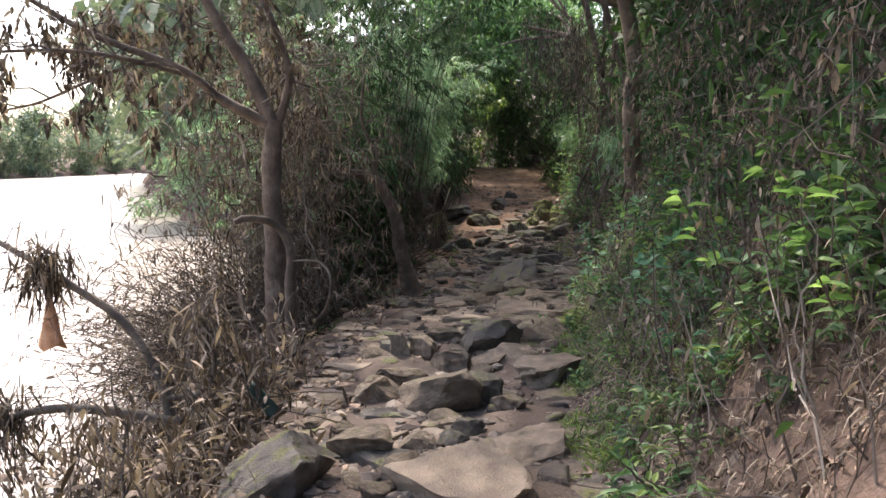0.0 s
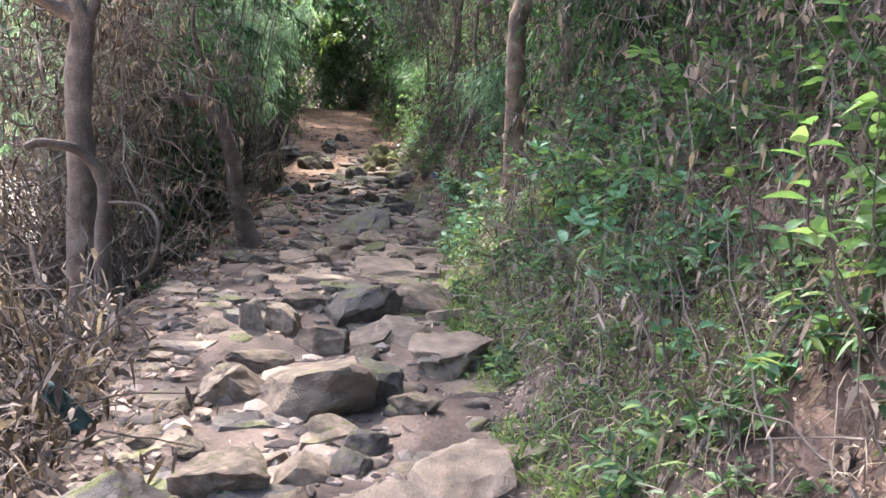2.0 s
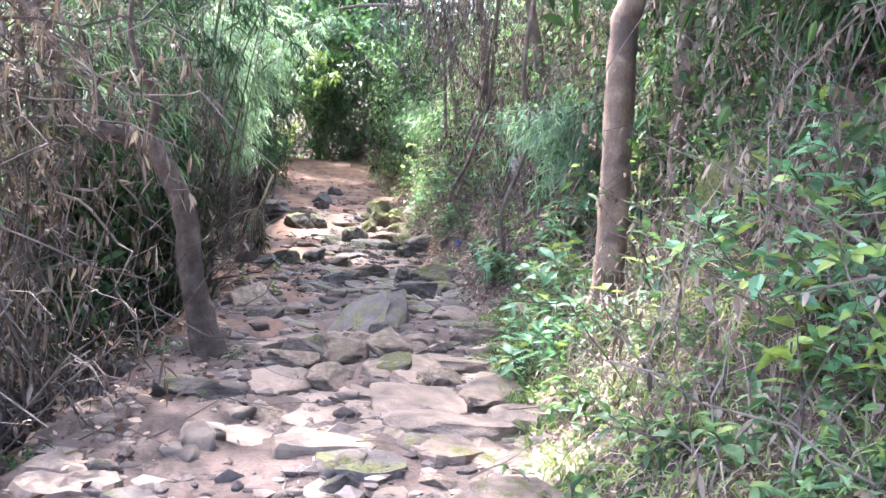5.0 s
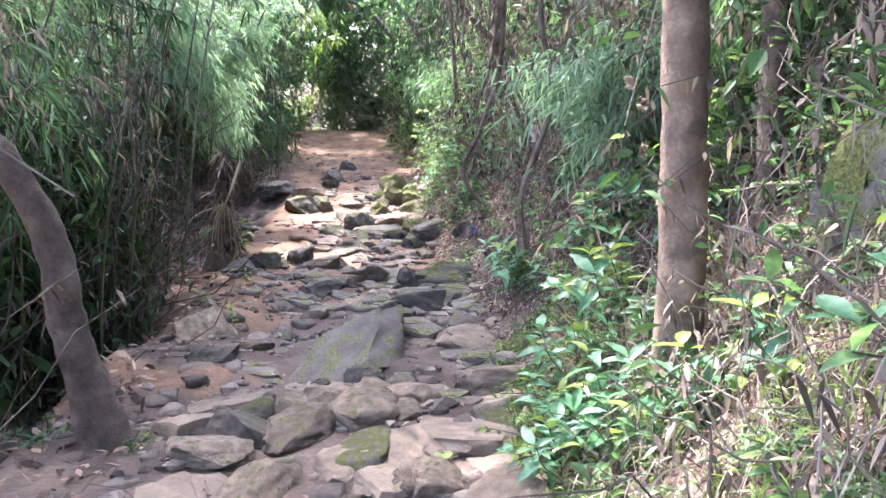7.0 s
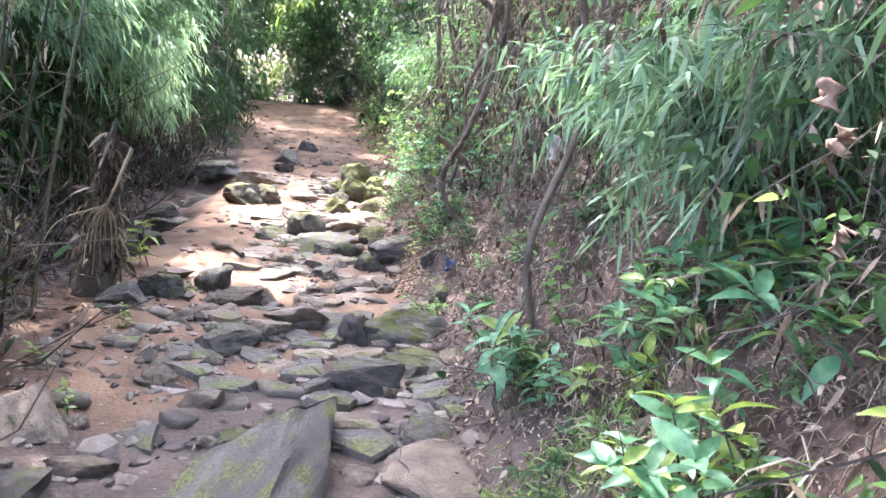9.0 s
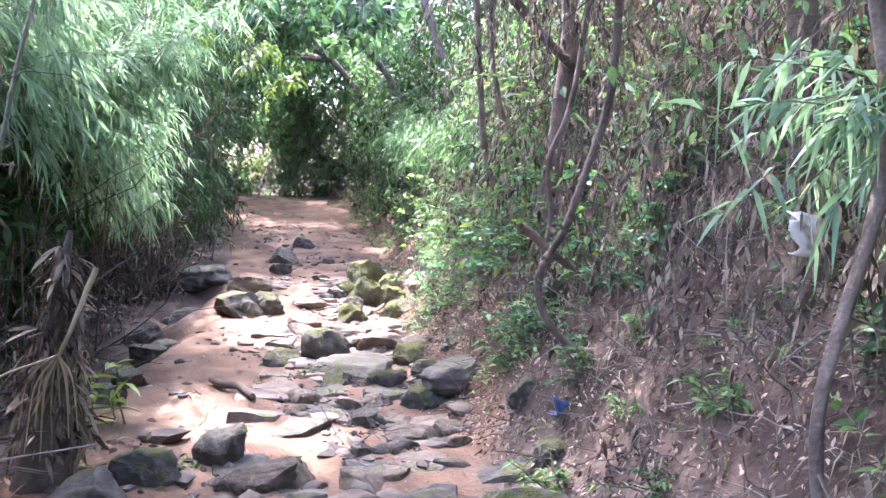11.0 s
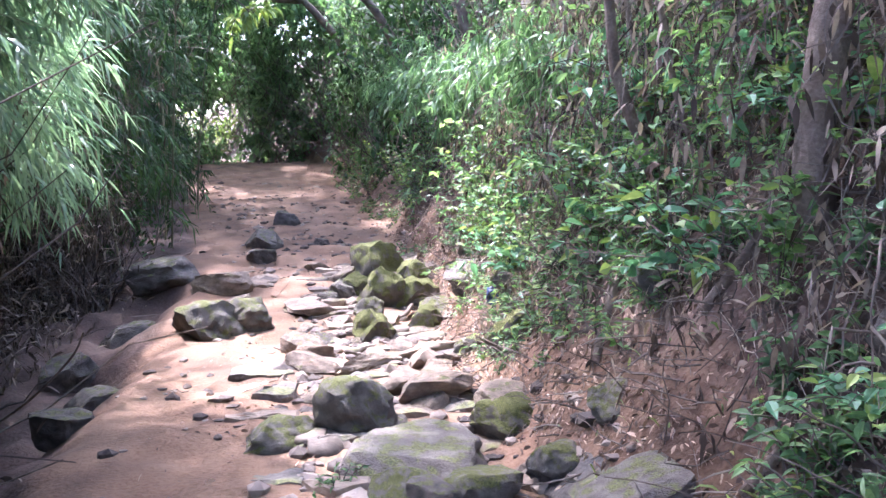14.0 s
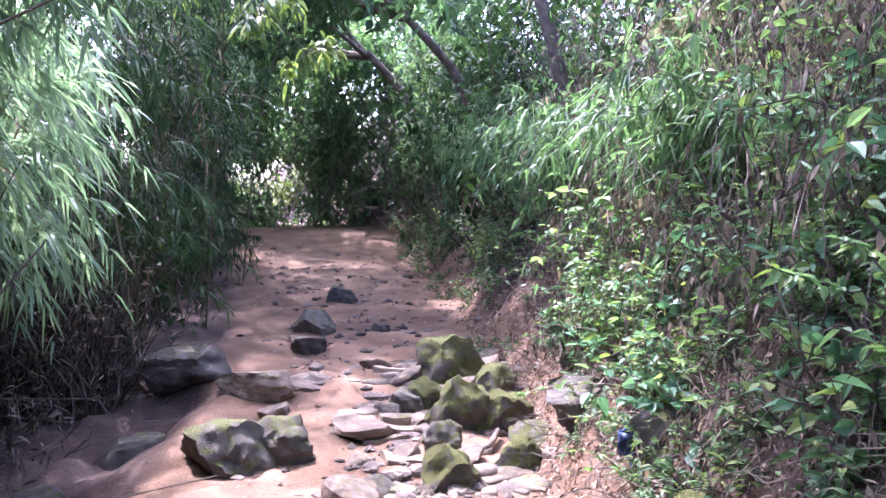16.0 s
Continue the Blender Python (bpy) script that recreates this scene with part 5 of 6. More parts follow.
def bank_tangle():
    rng = np.random.default_rng(77)
    heap = Heap()
    p = strip(rng, 2800, 2.2, 30, 0.8, 2.8)
    vines = arcs(p + np.array([0, 0, 1.0]) * rng.uniform(0.15, 1.9, (2800, 1)), scatter_dirs(2800, rng) * np.array([1, 1, 0.5]) + np.array([-0.3, 0, -0.4]), rng.uniform(0.3, 1.0, 2800), rng.uniform(0.2, 0.9, 2800), 6, 0.085, rng)
    tubes(heap, vines, rng.uniform(0.0015, 0.005, 2800), 0.002, 1, 3)
    q, d = along(vines, 30000, rng)
    leaves(heap, q, rng.normal(size=(30000, 3)) * 0.45 + np.array([0, 0, -1.0]), rng.uniform(0.03, 0.1, 30000), rng.uniform(0.008, 0.026, 30000), 0, 0.2, rng)
    p = strip(rng, 2600, 12.8, 24, 0.5, 1.9)
    hung = arcs(p + np.array([0, 0, 1.0]) * rng.uniform(0.1, 1.2, (2600, 1)), rng.normal(size=(2600, 3)) * 0.35 + np.array([-0.1, 0, -0.9]), rng.uniform(0.2, 0.7, 2600), 0.1, 5, 0.07, rng)
    tubes(heap, hung, rng.uniform(0.0015, 0.005, 2600), 0.0015, 1, 3)
    q, d = along(hung, 13000, rng)
    leaves(heap, q + rng.normal(size=q.shape) * 0.02, rng.normal(size=(13000, 3)) * 0.35 + np.array([0, 0, -1.0]), rng.uniform(0.03, 0.11, 13000), rng.uniform(0.008, 0.028, 13000), 0, 0.2, rng)
    p = strip(rng, 2400, 2.4, 26, 0.25, 1.6)
    stalks = arcs(p, scatter_dirs(2400, rng, 1.6), rng.uniform(0.1, 0.5, 2400), 0.25, 5, 0.06, rng)
    tubes(heap, stalks, 0.003, 0.0015, 1, 3)
    q, d = along(stalks, 7000, rng)
    leaves(heap, q, rng.normal(size=(7000, 3)) * 0.6 + np.array([0, 0, -0.8]), rng.uniform(0.03, 0.1, 7000), rng.uniform(0.008, 0.025, 7000), 0, 0.3, rng)
    stuff("dry_tangle", heap.mesh("dry_tangle", [DRY_LEAF, TWIG]), "tangle of dry vines and hanging brown leaves on the bank", "undergrowth")
    heap = Heap()
    q, d = along(vines, 20000, rng)
    q = q + rng.normal(size=(20000, 3)) * 0.1
    # Creeper before y 13 gets the darker leaf: shade put in its colour.
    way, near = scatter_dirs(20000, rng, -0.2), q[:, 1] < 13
    for flag, mat, label in ((near, SHADE_LEAF, "creeper leaves threaded through the dry tangle, darkened as in shade"), (~near, WEED_LEAF, "green creeper leaves threaded through the dry tangle")):
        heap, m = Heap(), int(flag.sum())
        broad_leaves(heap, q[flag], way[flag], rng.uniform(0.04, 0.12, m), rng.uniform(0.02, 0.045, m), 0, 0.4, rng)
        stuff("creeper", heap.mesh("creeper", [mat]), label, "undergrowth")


bank_tangle()


def vine_curtain(boxes, count, seed, label, length=(0.5, 1.3), leaf=9):
    """Dead vines hanging nearly straight down, shaggy with withered leaves."""
    rng = np.random.default_rng(seed)
    heap = Heap()
    for x0, x1, y0, y1, z0, z1 in boxes:
        p = np.stack([rng.uniform(x0, x1, count), rng.uniform(y0, y1, count), rng.uniform(z0, z1, count)], -1)
        a = arcs(p, rng.normal(size=(count, 3)) * 0.28 + np.array([-0.05, 0, -1.0]), rng.uniform(*length, count), 0.05, 8, 0.035, rng)
        a[:, :, 2] = np.maximum(a[:, :, 2], ground_z(a[:, :, 0], a[:, :, 1]) + 0.01)
        tubes(heap, a, rng.uniform(0.0015, 0.006, count), 0.0015, 1, 4)
        m = count * leaf
        q, d = along(a, m, rng, 0.05)
        leaves(heap, q + rng.normal(size=q.shape) * 0.02, rng.normal(size=(m, 3)) * 0.35 + np.array([0, 0, -1.0]), rng.uniform(0.03, 0.09, m), rng.uniform(0.007, 0.02, m), 0, 0.2, rng)
    return stuff("dead_vines", heap.mesh("dead_vines", [DRY_LEAF, TWIG]), label, "undergrowth")


vine_curtain([(1.9, 2.8, 14.4, 16.6, 2.5, 3.8)], 150, 71, "curtain of dead brown vines hanging beside the tunnel of the trail", (0.3, 1.1), 8)
vine_curtain([(1.3, 2.4, 13.8, 15.6, 2.9, 3.9)], 190, 75, "dark mass of dead vines drooping over the trail", (0.25, 0.9), 11)
vine_curtain([(2.5, 3.4, 4.0, 9.0, 1.9, 3.2)], 130, 72, "dead vines and straw hanging down the bank", (0.4, 1.0), 9)
vine_curtain([(2.9, 4.0, 15.5, 19.5, 2.2, 3.4)], 130, 74, "dead vines hung between the roots of the steep bank", (0.3, 0.9), 6)


def dry_stems():
    """Upright withered stalks among the green weeds at the near end of the bank."""
    rng = np.random.default_rng(73)
    heap = Heap()
    p = np.concatenate([strip(rng, 480, 2.4, 9.5, 0.35, 1.9), strip(rng, 160, 14, 24, 0.5, 1.7)])
    n = len(p)
    a = arcs(p, scatter_dirs(n, rng, 2.4), rng.uniform(0.35, 1.15, n), rng.uniform(0.0, 0.35, n), 8, 0.03, rng)
    tubes(heap, a, rng.uniform(0.002, 0.007, n), 0.0015, 1, 4)
    q, d = along(a, n * 6, rng, 0.25)
    leaves(heap, q, rng.normal(size=(n * 6, 3)) * 0.5 + np.array([0, 0, -0.8]), rng.uniform(0.03, 0.08, n * 6), rng.uniform(0.006, 0.018, n * 6), 0, 0.3, rng)
    stuff("withered_stalks", heap.mesh("withered_stalks", [DRY_LEAF, PALE_TWIG]), "withered tan stalks among the green weeds", "undergrowth")


dry_stems()


# ---- weeds and shrubs ----
def shrub(name, label, stems, height, leaf, width, per, mat, seed, whorl=False, lean=0.5, young=0.06, rough=0.5):
    """A plant: thin stems with leaves set along them, and a few young leaves."""
    rng = np.random.default_rng(seed)
    t = thing(name, label, "plant", "plants on the bank", (0, 0, -50))
    base = rng.normal(size=(stems, 3)) * np.array([0.05, 0.05, 0])
    a = arcs(base, scatter_dirs(stems, rng, 2.0) * np.array([lean * 2, lean * 2, 1]), rng.uniform(0.5, 1.1, stems) * height, 0.18, 7, 0.03, rng)
    heap = Heap()
    tubes(heap, a, 0.006, 0.002, 0, 4)
    part("stalk", heap.mesh("stalk", [TWIG]), t)
    n = stems * per
    p, d = along(a, n, rng, 0.75 if whorl else 0.2)
    out = scatter_dirs(n, rng) * np.array([1, 1, 0.4])
    heap, fresh = Heap(), rng.uniform(size=n) < young
    for m, flag in ((0, ~fresh), (1, fresh)):
        c = int(flag.sum())
        broad_leaves(heap, p[flag], out[flag] + d[flag] * 0.35 + np.array([0, 0, 0.1]), rng.uniform(0.6, 1.2, c) * leaf, rng.uniform(0.8, 1.15, c) * width, m, rough, rng)
    part("foliage", heap.mesh("foliage", [mat, LIME_LEAF]), t)
    return t


def leaf_mesh(name, mat, seed, curl=0.3):
    """One broad leaf along +x, length 1: blade folded at the midrib, and curved down."""
    rng = np.random.default_rng(seed)
    t = np.array([0, 0.12, 0.3, 0.5, 0.7, 0.88, 1.0])
    half = np.array([0.012, 0.1, 0.19, 0.205, 0.16, 0.075, 0.0]) * rng.uniform(0.85, 1.15)
    z = -curl * t ** 2 + 0.1 * t
    y = 0.04 * np.sin(3 * t + seed)
    v = np.concatenate([np.stack([t, y, z], -1), np.stack([t, y + half, z + half * 0.35 + 0.012 * np.sin(t * 17)], -1), np.stack([t, y - half, z + half * 0.35 + 0.012 * np.cos(t * 15)], -1)])
    k = np.arange(6)
    return mesh_from(name, v, [np.concatenate([np.stack([k, k + 1, k + 8, k + 7], -1), np.stack([k, k + 14, k + 15, k + 1], -1)])], [mat], smooth=True)


LEAVES = {m.name: [leaf_mesh("leaf", m, k, 0.15 + 0.2 * k) for k in range(3)] for m in (BLUE_LEAF, LIME_LEAF, WEED_LEAF)}


def leafy(name, label, stems, height, leaf, per, mat, seed, young=0.15, lean=0.6):
    """A broad-leaved plant whose every stem and leaf is a part."""
    rng = np.random.default_rng(seed)
    t = thing(name, label, "plant", "plants on the bank", (0, 0, -50))
    a = arcs(rng.normal(size=(stems, 3)) * np.array([0.06, 0.06, 0]), scatter_dirs(stems, rng, 1.6) * np.array([lean * 1.6, lean * 1.6, 1]), rng.uniform(0.55, 1.1, stems) * height, 0.15, 8, 0.03, rng)
    for path in a:
        heap = Heap()
        tubes(heap, path[None], 0.006, 0.003, 0, 5)
        part("stem", heap.mesh("stem", [TWIG]), t)
        turn = rng.uniform(0, 360)
        for k in range(per):
            f = 1 - 0.5 * (k / per) ** 1.4
            i = min(int(f * 7), 6)
            p = path[i] + (path[i + 1] - path[i]) * (f * 7 - i)
            m = LIME_LEAF if rng.uniform() < young else mat
            ob = part("leaf", LEAVES[m.name][int(rng.integers(0, 3))], t)
            s = leaf * rng.uniform(0.6, 1.15)
            ob.matrix_local = pose(*p, rng.normal() * 14, -28 + 42 * (k / per) + rng.normal() * 14, turn + 137.5 * k) @ Matrix.Diagonal((s, s * rng.uniform(0.8, 1.1), s, 1))
    return t


WEEDS = [shrub("weed", "leafy green weed on the bank", 8, 0.42, 0.095, 0.034, 11, WEED_LEAF, 300 + k) for k in range(4)]
BROADS = [leafy("shrub", "broad-leaved shrub with glossy blue-green leaves", 6, 0.6, 0.17, 9, BLUE_LEAF, 320 + k) for k in range(3)]
SMALLS = [shrub("shrub", "fine-leaved shrub catching sunlight on the bank", 14, 0.9, 0.06, 0.026, 30, WEED_LEAF, 340 + k, False, 0.4, 0.3) for k in range(3)]
YOUNGS = [leafy("shrub", "bright lime-green seedling with broad leaves", 2, 0.4, 0.15, 7, LIME_LEAF, 360 + k, 0.6, 0.4) for k in range(2)]
HERBS = [leafy("weed", "green herb with pointed leaves on tangled stalks", 4, 0.5, 0.11, 7, WEED_LEAF, 400 + k, 0.1, 0.9) for k in range(3)]
TALLS = [shrub("shrub", "upright leafy shrub with fresh green leaves on thin stems", 6, 1.0, 0.105, 0.046, 15, FRESH_LEAF, 420 + k, False, 0.45, 0.04, 0.4) for k in range(4)]
VINES = [shrub("creeper", "broad-leaved green creeper scrambling over the bank", 9, 0.75, 0.1, 0.055, 11, BLUE_LEAF, 440 + k, False, 1.3, 0.15, 0.4) for k in range(3)]
SEDGES = [shrub("herb", "low herb with small pale leaves", 12, 0.25, 0.07, 0.022, 10, WEED_LEAF, 380 + k, False, 0.8, 0.15) for k in range(3)]


def plant(kinds, x, y, s, rng, lift=0.0):
    ob = kinds[int(rng.integers(0, len(kinds)))]
    return copy_thing(ob, pose(x, y, gz(x, y) - 0.02 + lift, rng.normal() * 8, rng.normal() * 8, rng.uniform(0, 360)) @ Matrix.Diagonal((s, s, s, 1)))


def sow(kinds, n, y0, y1, d0, d1, s0, s1, seed):
    rng = np.random.default_rng(seed)
    for p in strip(rng, n, y0, y1, d0, d1):
        if 7.4 < p[1] < 9.7 and p[0] - edge_r(p[1]) < 0.75 and kinds is not SEDGES:
            continue
        plant(kinds, p[0], p[1], rng.uniform(s0, s1), rng)


sow(WEEDS, 62, 3.0, 10.5, 0.4, 1.7, 0.7, 1.2, 1)
sow(WEEDS, 75, 10.5, 24, 0.3, 1.7, 0.5, 1.1, 2)
sow(BROADS, 10, 5.5, 8.5, 0.6, 1.3, 0.6, 0.9, 3)
sow(HERBS, 48, 3.5, 12, 0.45, 1.6, 0.6, 1.1, 13)
sow(TALLS, 14, 12, 21, 0.5, 1.5, 0.5, 0.9, 14)
sow(SMALLS, 34, 16.5, 27, 0.25, 1.6, 0.7, 1.2, 4)
sow(SMALLS, 16, 27, 36, 0.05, 1.2, 0.8, 1.3, 24)
sow(SMALLS, 12, 9, 17, 1.2, 2.4, 0.7, 1.2, 5)
sow(BROADS, 12, 17.5, 23, 0.4, 1.3, 0.6, 0.85, 21)
sow(TALLS, 42, 17, 26, 0.35, 1.7, 0.6, 1.15, 22)
sow(SEDGES, 50, 3.2, 11, 0.05, 0.7, 0.7, 1.3, 6)
sow(SEDGES, 30, 24, 35, -0.1, 0.9, 0.7, 1.3, 27)
sow(SEDGES, 30, 13.5, 21, 0.15, 1.3, 0.6, 1.1, 28)
sow(SEDGES, 40, 11, 25, 0.1, 1.2, 0.6, 1.1, 7)
sow(VINES, 26, 14.5, 23, 0.5, 1.6, 0.6, 1.0, 31)
sow(TALLS, 30, 3.0, 6.9, 0.7, 1.6, 0.6, 1.05, 41)
sow(TALLS, 8, 9.4, 11.5, 0.8, 1.6, 0.6, 0.9, 45)
sow(SEDGES, 36, 15, 20, 0.3, 1.4, 0.6, 1.1, 47)
sow(VINES, 22, 14.8, 18.5, 0.6, 1.5, 0.4, 0.7, 48)
sow(WEEDS, 26, 15, 20, 0.4, 1.5, 0.5, 0.9, 49)
sow(TALLS, 34, 15.3, 20.5, 0.35, 1.3, 0.4, 0.75, 50)
sow(WEEDS, 24, 15.5, 19, 0.35, 1.3, 0.6, 0.9, 51)
sow(BROADS, 9, 18.5, 22.5, 0.5, 1.3, 0.65, 0.9, 46)
sow(VINES, 30, 16.8, 22, 0.5, 1.5, 0.6, 1.0, 43)
sow(TALLS, 16, 17.5, 22.5, 0.5, 1.4, 0.5, 0.9, 44)
sow(VINES, 26, 3.0, 8.0, 0.6, 1.8, 0.6, 1.0, 42)
sow(SEDGES, 36, 15, 22, 0.25, 1.5, 0.6, 1.0, 32)
sow(SMALLS, 10, 17.5, 22, 0.5, 1.4, 0.5, 0.8, 33)
sow(YOUNGS, 12, 15, 22, 0.3, 1.4, 0.4, 0.7, 34)
sow(YOUNGS, 14, 4, 20, 0.3, 1.3, 0.6, 1.1, 8)
rng = np.random.default_rng(9)
for x, y, s in ((1.8, 9.7, 0.8), (1.72, 10.1, 0.75), (1.9, 10.5, 0.75), (2.15, 11.0, 0.7), (1.9, 9.35, 0.8), (2.2, 12.2, 0.6), (1.72, 9.4, 0.75), (1.6, 9.75, 0.65), (2.05, 9.1, 0.8), (2.12, 12.46, 0.9), (2.69, 11.85, 0.9), (2.74, 11.62, 0.9), (2.71, 11.27, 0.9), (2.27, 11.09, 0.9), (2.54, 10.78, 0.9), (2.5, 12.11, 0.7)):
    plant(BROADS, x, y, s, rng)
for x, y, s in ((1.75, 7.2, 1.0), (1.7, 6.6, 0.9), (1.6, 10.0, 0.7), (2.3, 16.2, 0.7), (0.05, 15.3, 0.7), (0.2, 14.4, 0.5), (-0.1, 13.6, 0.5), (0.15, 12.9, 0.5), (2.33, 10.72, 0.9), (2.26, 12.15, 0.8), (0.1, 16.25, 1.2), (0.0, 16.0, 1.0), (-0.1, 16.6, 0.9)):
    plant(YOUNGS, x, y, s, rng)
for x, y, s in ((-0.25, 10.6, 0.6), (0.45, 15.3, 0.6), (1.3, 17.5, 0.7), (1.45, 14.2, 0.5), (-0.7, 10.9, 0.8), (-1.1, 8.4, 0.6)):
    plant(SEDGES, x, y, s, rng)
for ob in WEEDS + BROADS + HERBS + SMALLS + YOUNGS + SEDGES + TALLS + VINES:
    for o in list(ob.children_recursive) + [ob]:
        bpy.data.objects.remove(o)


# ---- grass, litter ----
def grass():
    rng = np.random.default_rng(88)
    heap = Heap()
    for n, y0, y1, d0, d1, ln in ((12000, 3.2, 9.5, -0.08, 0.9, 0.14), (5000, 9.0, 12, -0.05, 0.7, 0.13), (900, 12, 26, 0.05, 0.9, 0.12)):
        p = strip(rng, n, y0, y1, d0, d1)
        p = p[vnoise(p[:, 0] * 3, p[:, 1] * 3, 60) > -0.4]
        leaves(heap, p, scatter_dirs(len(p), rng, 1.1), rng.uniform(0.5, 1.4, len(p)) * ln, rng.uniform(0.006, 0.013, len(p)), 0, 0.6, rng)
    straw = Heap()
    p = np.concatenate([strip(rng, 9000, 2.5, 9.5, 0.15, 1.9), strip(rng, 2500, 9.5, 13, 0.3, 1.5), strip(rng, 5000, 14.5, 23, 0.4, 1.6)])
    n = len(p)
    leaves(straw, p + np.array([0, 0, 1.0]) * rng.uniform(0, 0.16, (n, 1)), scatter_dirs(n, rng, 0.25), rng.uniform(0.08, 0.3, n), rng.uniform(0.003, 0.008, n), 0, 0.9, rng)
    stuff("straw", straw.mesh("straw", [PALE_LEAF]), "matted dead grass and straw on the bank", "dead grass")
    stuff("grass", heap.mesh("grass", [GRASS_BLADE]), "thin pale green grass at the foot of the bank", "grass")


def lie_on_ground(p, way):
    """Turns ways into the slope of the ground under the points, and lifts the points off it."""
    e = 0.04
    nx = (ground_z(p[:, 0] - e, p[:, 1]) - ground_z(p[:, 0] + e, p[:, 1])) / (2 * e)
    ny = (ground_z(p[:, 0], p[:, 1] - e) - ground_z(p[:, 0], p[:, 1] + e)) / (2 * e)
    nrm = unit(np.stack([nx, ny, np.ones(len(p))], -1))
    way = way - nrm * np.sum(way * nrm, axis=1, keepdims=True) * 0.75
    return p + nrm * 0.018, way


def litter():
    rng = np.random.default_rng(89)
    heap = Heap()
    p = np.concatenate([strip(rng, 20000, 2.5, 12, 0.0, 1.6), strip(rng, 42000, 12, 26, -0.05, 1.7), strip(rng, 5000, 26, 36, -0.2, 1.6), strip(rng, 700, 24, 36, -3, 0), strip(rng, 1500, 3, 24, -1.8, 0)])
    n = len(p)
    p, way = lie_on_ground(p, scatter_dirs(n, rng))
    size = rng.uniform(0.022, 0.05, n) * rng.choice([0.8, 1.0, 1.6], n, p=[0.45, 0.43, 0.12])
    leaves(heap, p, way, size, size * rng.uniform(0.16, 0.42, n), 0, 0.3, rng)
    y = rng.uniform(3, 16, 2600)
    x = edge_l(y) - rng.uniform(-0.35, 0.9, 2600)
    q = np.stack([x, y, ground_z(x, y) + 0.012], -1)
    leaves(heap, q, scatter_dirs(2600, rng) * np.array([1, 1, 0.4]), rng.uniform(0.03, 0.12, 2600), rng.uniform(0.012, 0.04, 2600), 0, 0.1, rng)
    stuff("leaf_litter", heap.mesh("leaf_litter", [LITTER]), "fallen brown and tan leaves", "leaf litter")
    heap = Heap()
    p = np.concatenate([strip(rng, 900, 2.5, 26, 0.05, 1.8), strip(rng, 3200, 13, 23, 0.05, 1.5), strip(rng, 120, 4, 24, -1.7, 0)])
    p[:, 2] += 0.02
    tubes(heap, arcs(p, scatter_dirs(len(p), rng) * np.array([1, 1, 0.25]), rng.uniform(0.06, 0.4, len(p)), 0.02, 5, 0.05, rng), rng.uniform(0.001, 0.006, len(p)), 0.0015, 0, 4)
    stuff("fallen_twigs", heap.mesh("fallen_twigs", [PALE_TWIG]), "dry fallen twigs", "twigs")


grass()
litter()


# ---- river side ----
def brush():
    """Grey-brown twiggy brush leaning out over the water."""
    rng = np.random.default_rng(91)
    heap = Heap()
    n = 1300
    y = rng.uniform(8.0, 10.2, n)
    x = np.interp(y, SHORE_Y, SHORE_X) + rng.uniform(-0.6, 0.5, n)
    p = np.stack([x, y, np.maximum(ground_z(x, y), WATER_Z)], -1)
    a = arcs(p, rng.normal(size=(n, 3)) * np.array([0.5, 0.5, 0.3]) + np.array([-0.7, -0.1, 0.75]), rng.uniform(0.6, 2.4, n), rng.uniform(0.1, 0.45, n), 7, 0.035, rng)
    tubes(heap, a, 0.007, 0.002, 1, 4)
    q, d = along(a, 3200, rng, 0.35)
    b = arcs(q, d * 0.8 + scatter_dirs(3200, rng) * 0.7, rng.uniform(0.1, 0.5, 3200), 0.2, 4, 0.06, rng)
    tubes(heap, b, 0.003, 0.0012, 1, 3)
    q, d = along(b, 9000, rng)
    leaves(heap, q, d + rng.normal(size=(9000, 3)) * 0.5 + np.array([0, 0, -0.5]), rng.uniform(0.03, 0.11, 9000), rng.uniform(0.008, 0.022, 9000), 0, 0.3, rng)
    stuff("brush", heap.mesh("brush", [DRY_LEAF, TWIG]), "grey-brown twiggy brush leaning over the water", "brush")


def twig_tangle():
    """Curling bare twigs and hanging dead leaves round the twin tree and the curved tree."""
    rng = np.random.default_rng(97)
    heap = Heap()
    n = 420
    y = rng.uniform(8.3, 10.2, n)
    x = np.interp(y, [8.3, 10, 12.2], [-1.25, -1.2, -1.25]) - rng.gamma(1.6, 0.28, n)
    p = np.stack([x, y, rng.uniform(0.5, 2.6, n)], -1)
    a = arcs(p, scatter_dirs(n, rng) * np.array([0.8, 0.7, 0.8]) + np.array([-0.25, 0, 0.1]), rng.uniform(0.4, 1.3, n), rng.uniform(-0.2, 0.6, n), 11, 0.06, rng)
    tubes(heap, a, rng.uniform(0.004, 0.011, n), 0.003, 1, 5)
    q, d = along(a, 900, rng)
    b = arcs(q, d + scatter_dirs(900, rng), rng.uniform(0.1, 0.5, 900), 0.3, 6, 0.08, rng)
    tubes(heap, b, 0.003, 0.0012, 1, 3)
    q, d = along(b, 4500, rng)
    leaves(heap, q, rng.normal(size=(4500, 3)) * 0.35 + np.array([0, 0, -1.0]), rng.uniform(0.05, 0.15, 4500), rng.uniform(0.008, 0.024, 4500), 0, 0.2, rng)
    stuff("twig_tangle", heap.mesh("twig_tangle", [DRY_LEAF, PALE_TWIG]), "tangle of curling bare twigs hung with dead bamboo leaves", "brush")


twig_tangle()
# The shaded void behind the trunk, filled with dark-coloured leaves.
thicket("thicket", [(-2.0, -0.9, 13.0, 14.4, 0.0, 2.0)], 7000, 0.13, SHADE_LEAF, 8, "thicket added behind the curved tree, coloured as dark shade", stems=0.02)


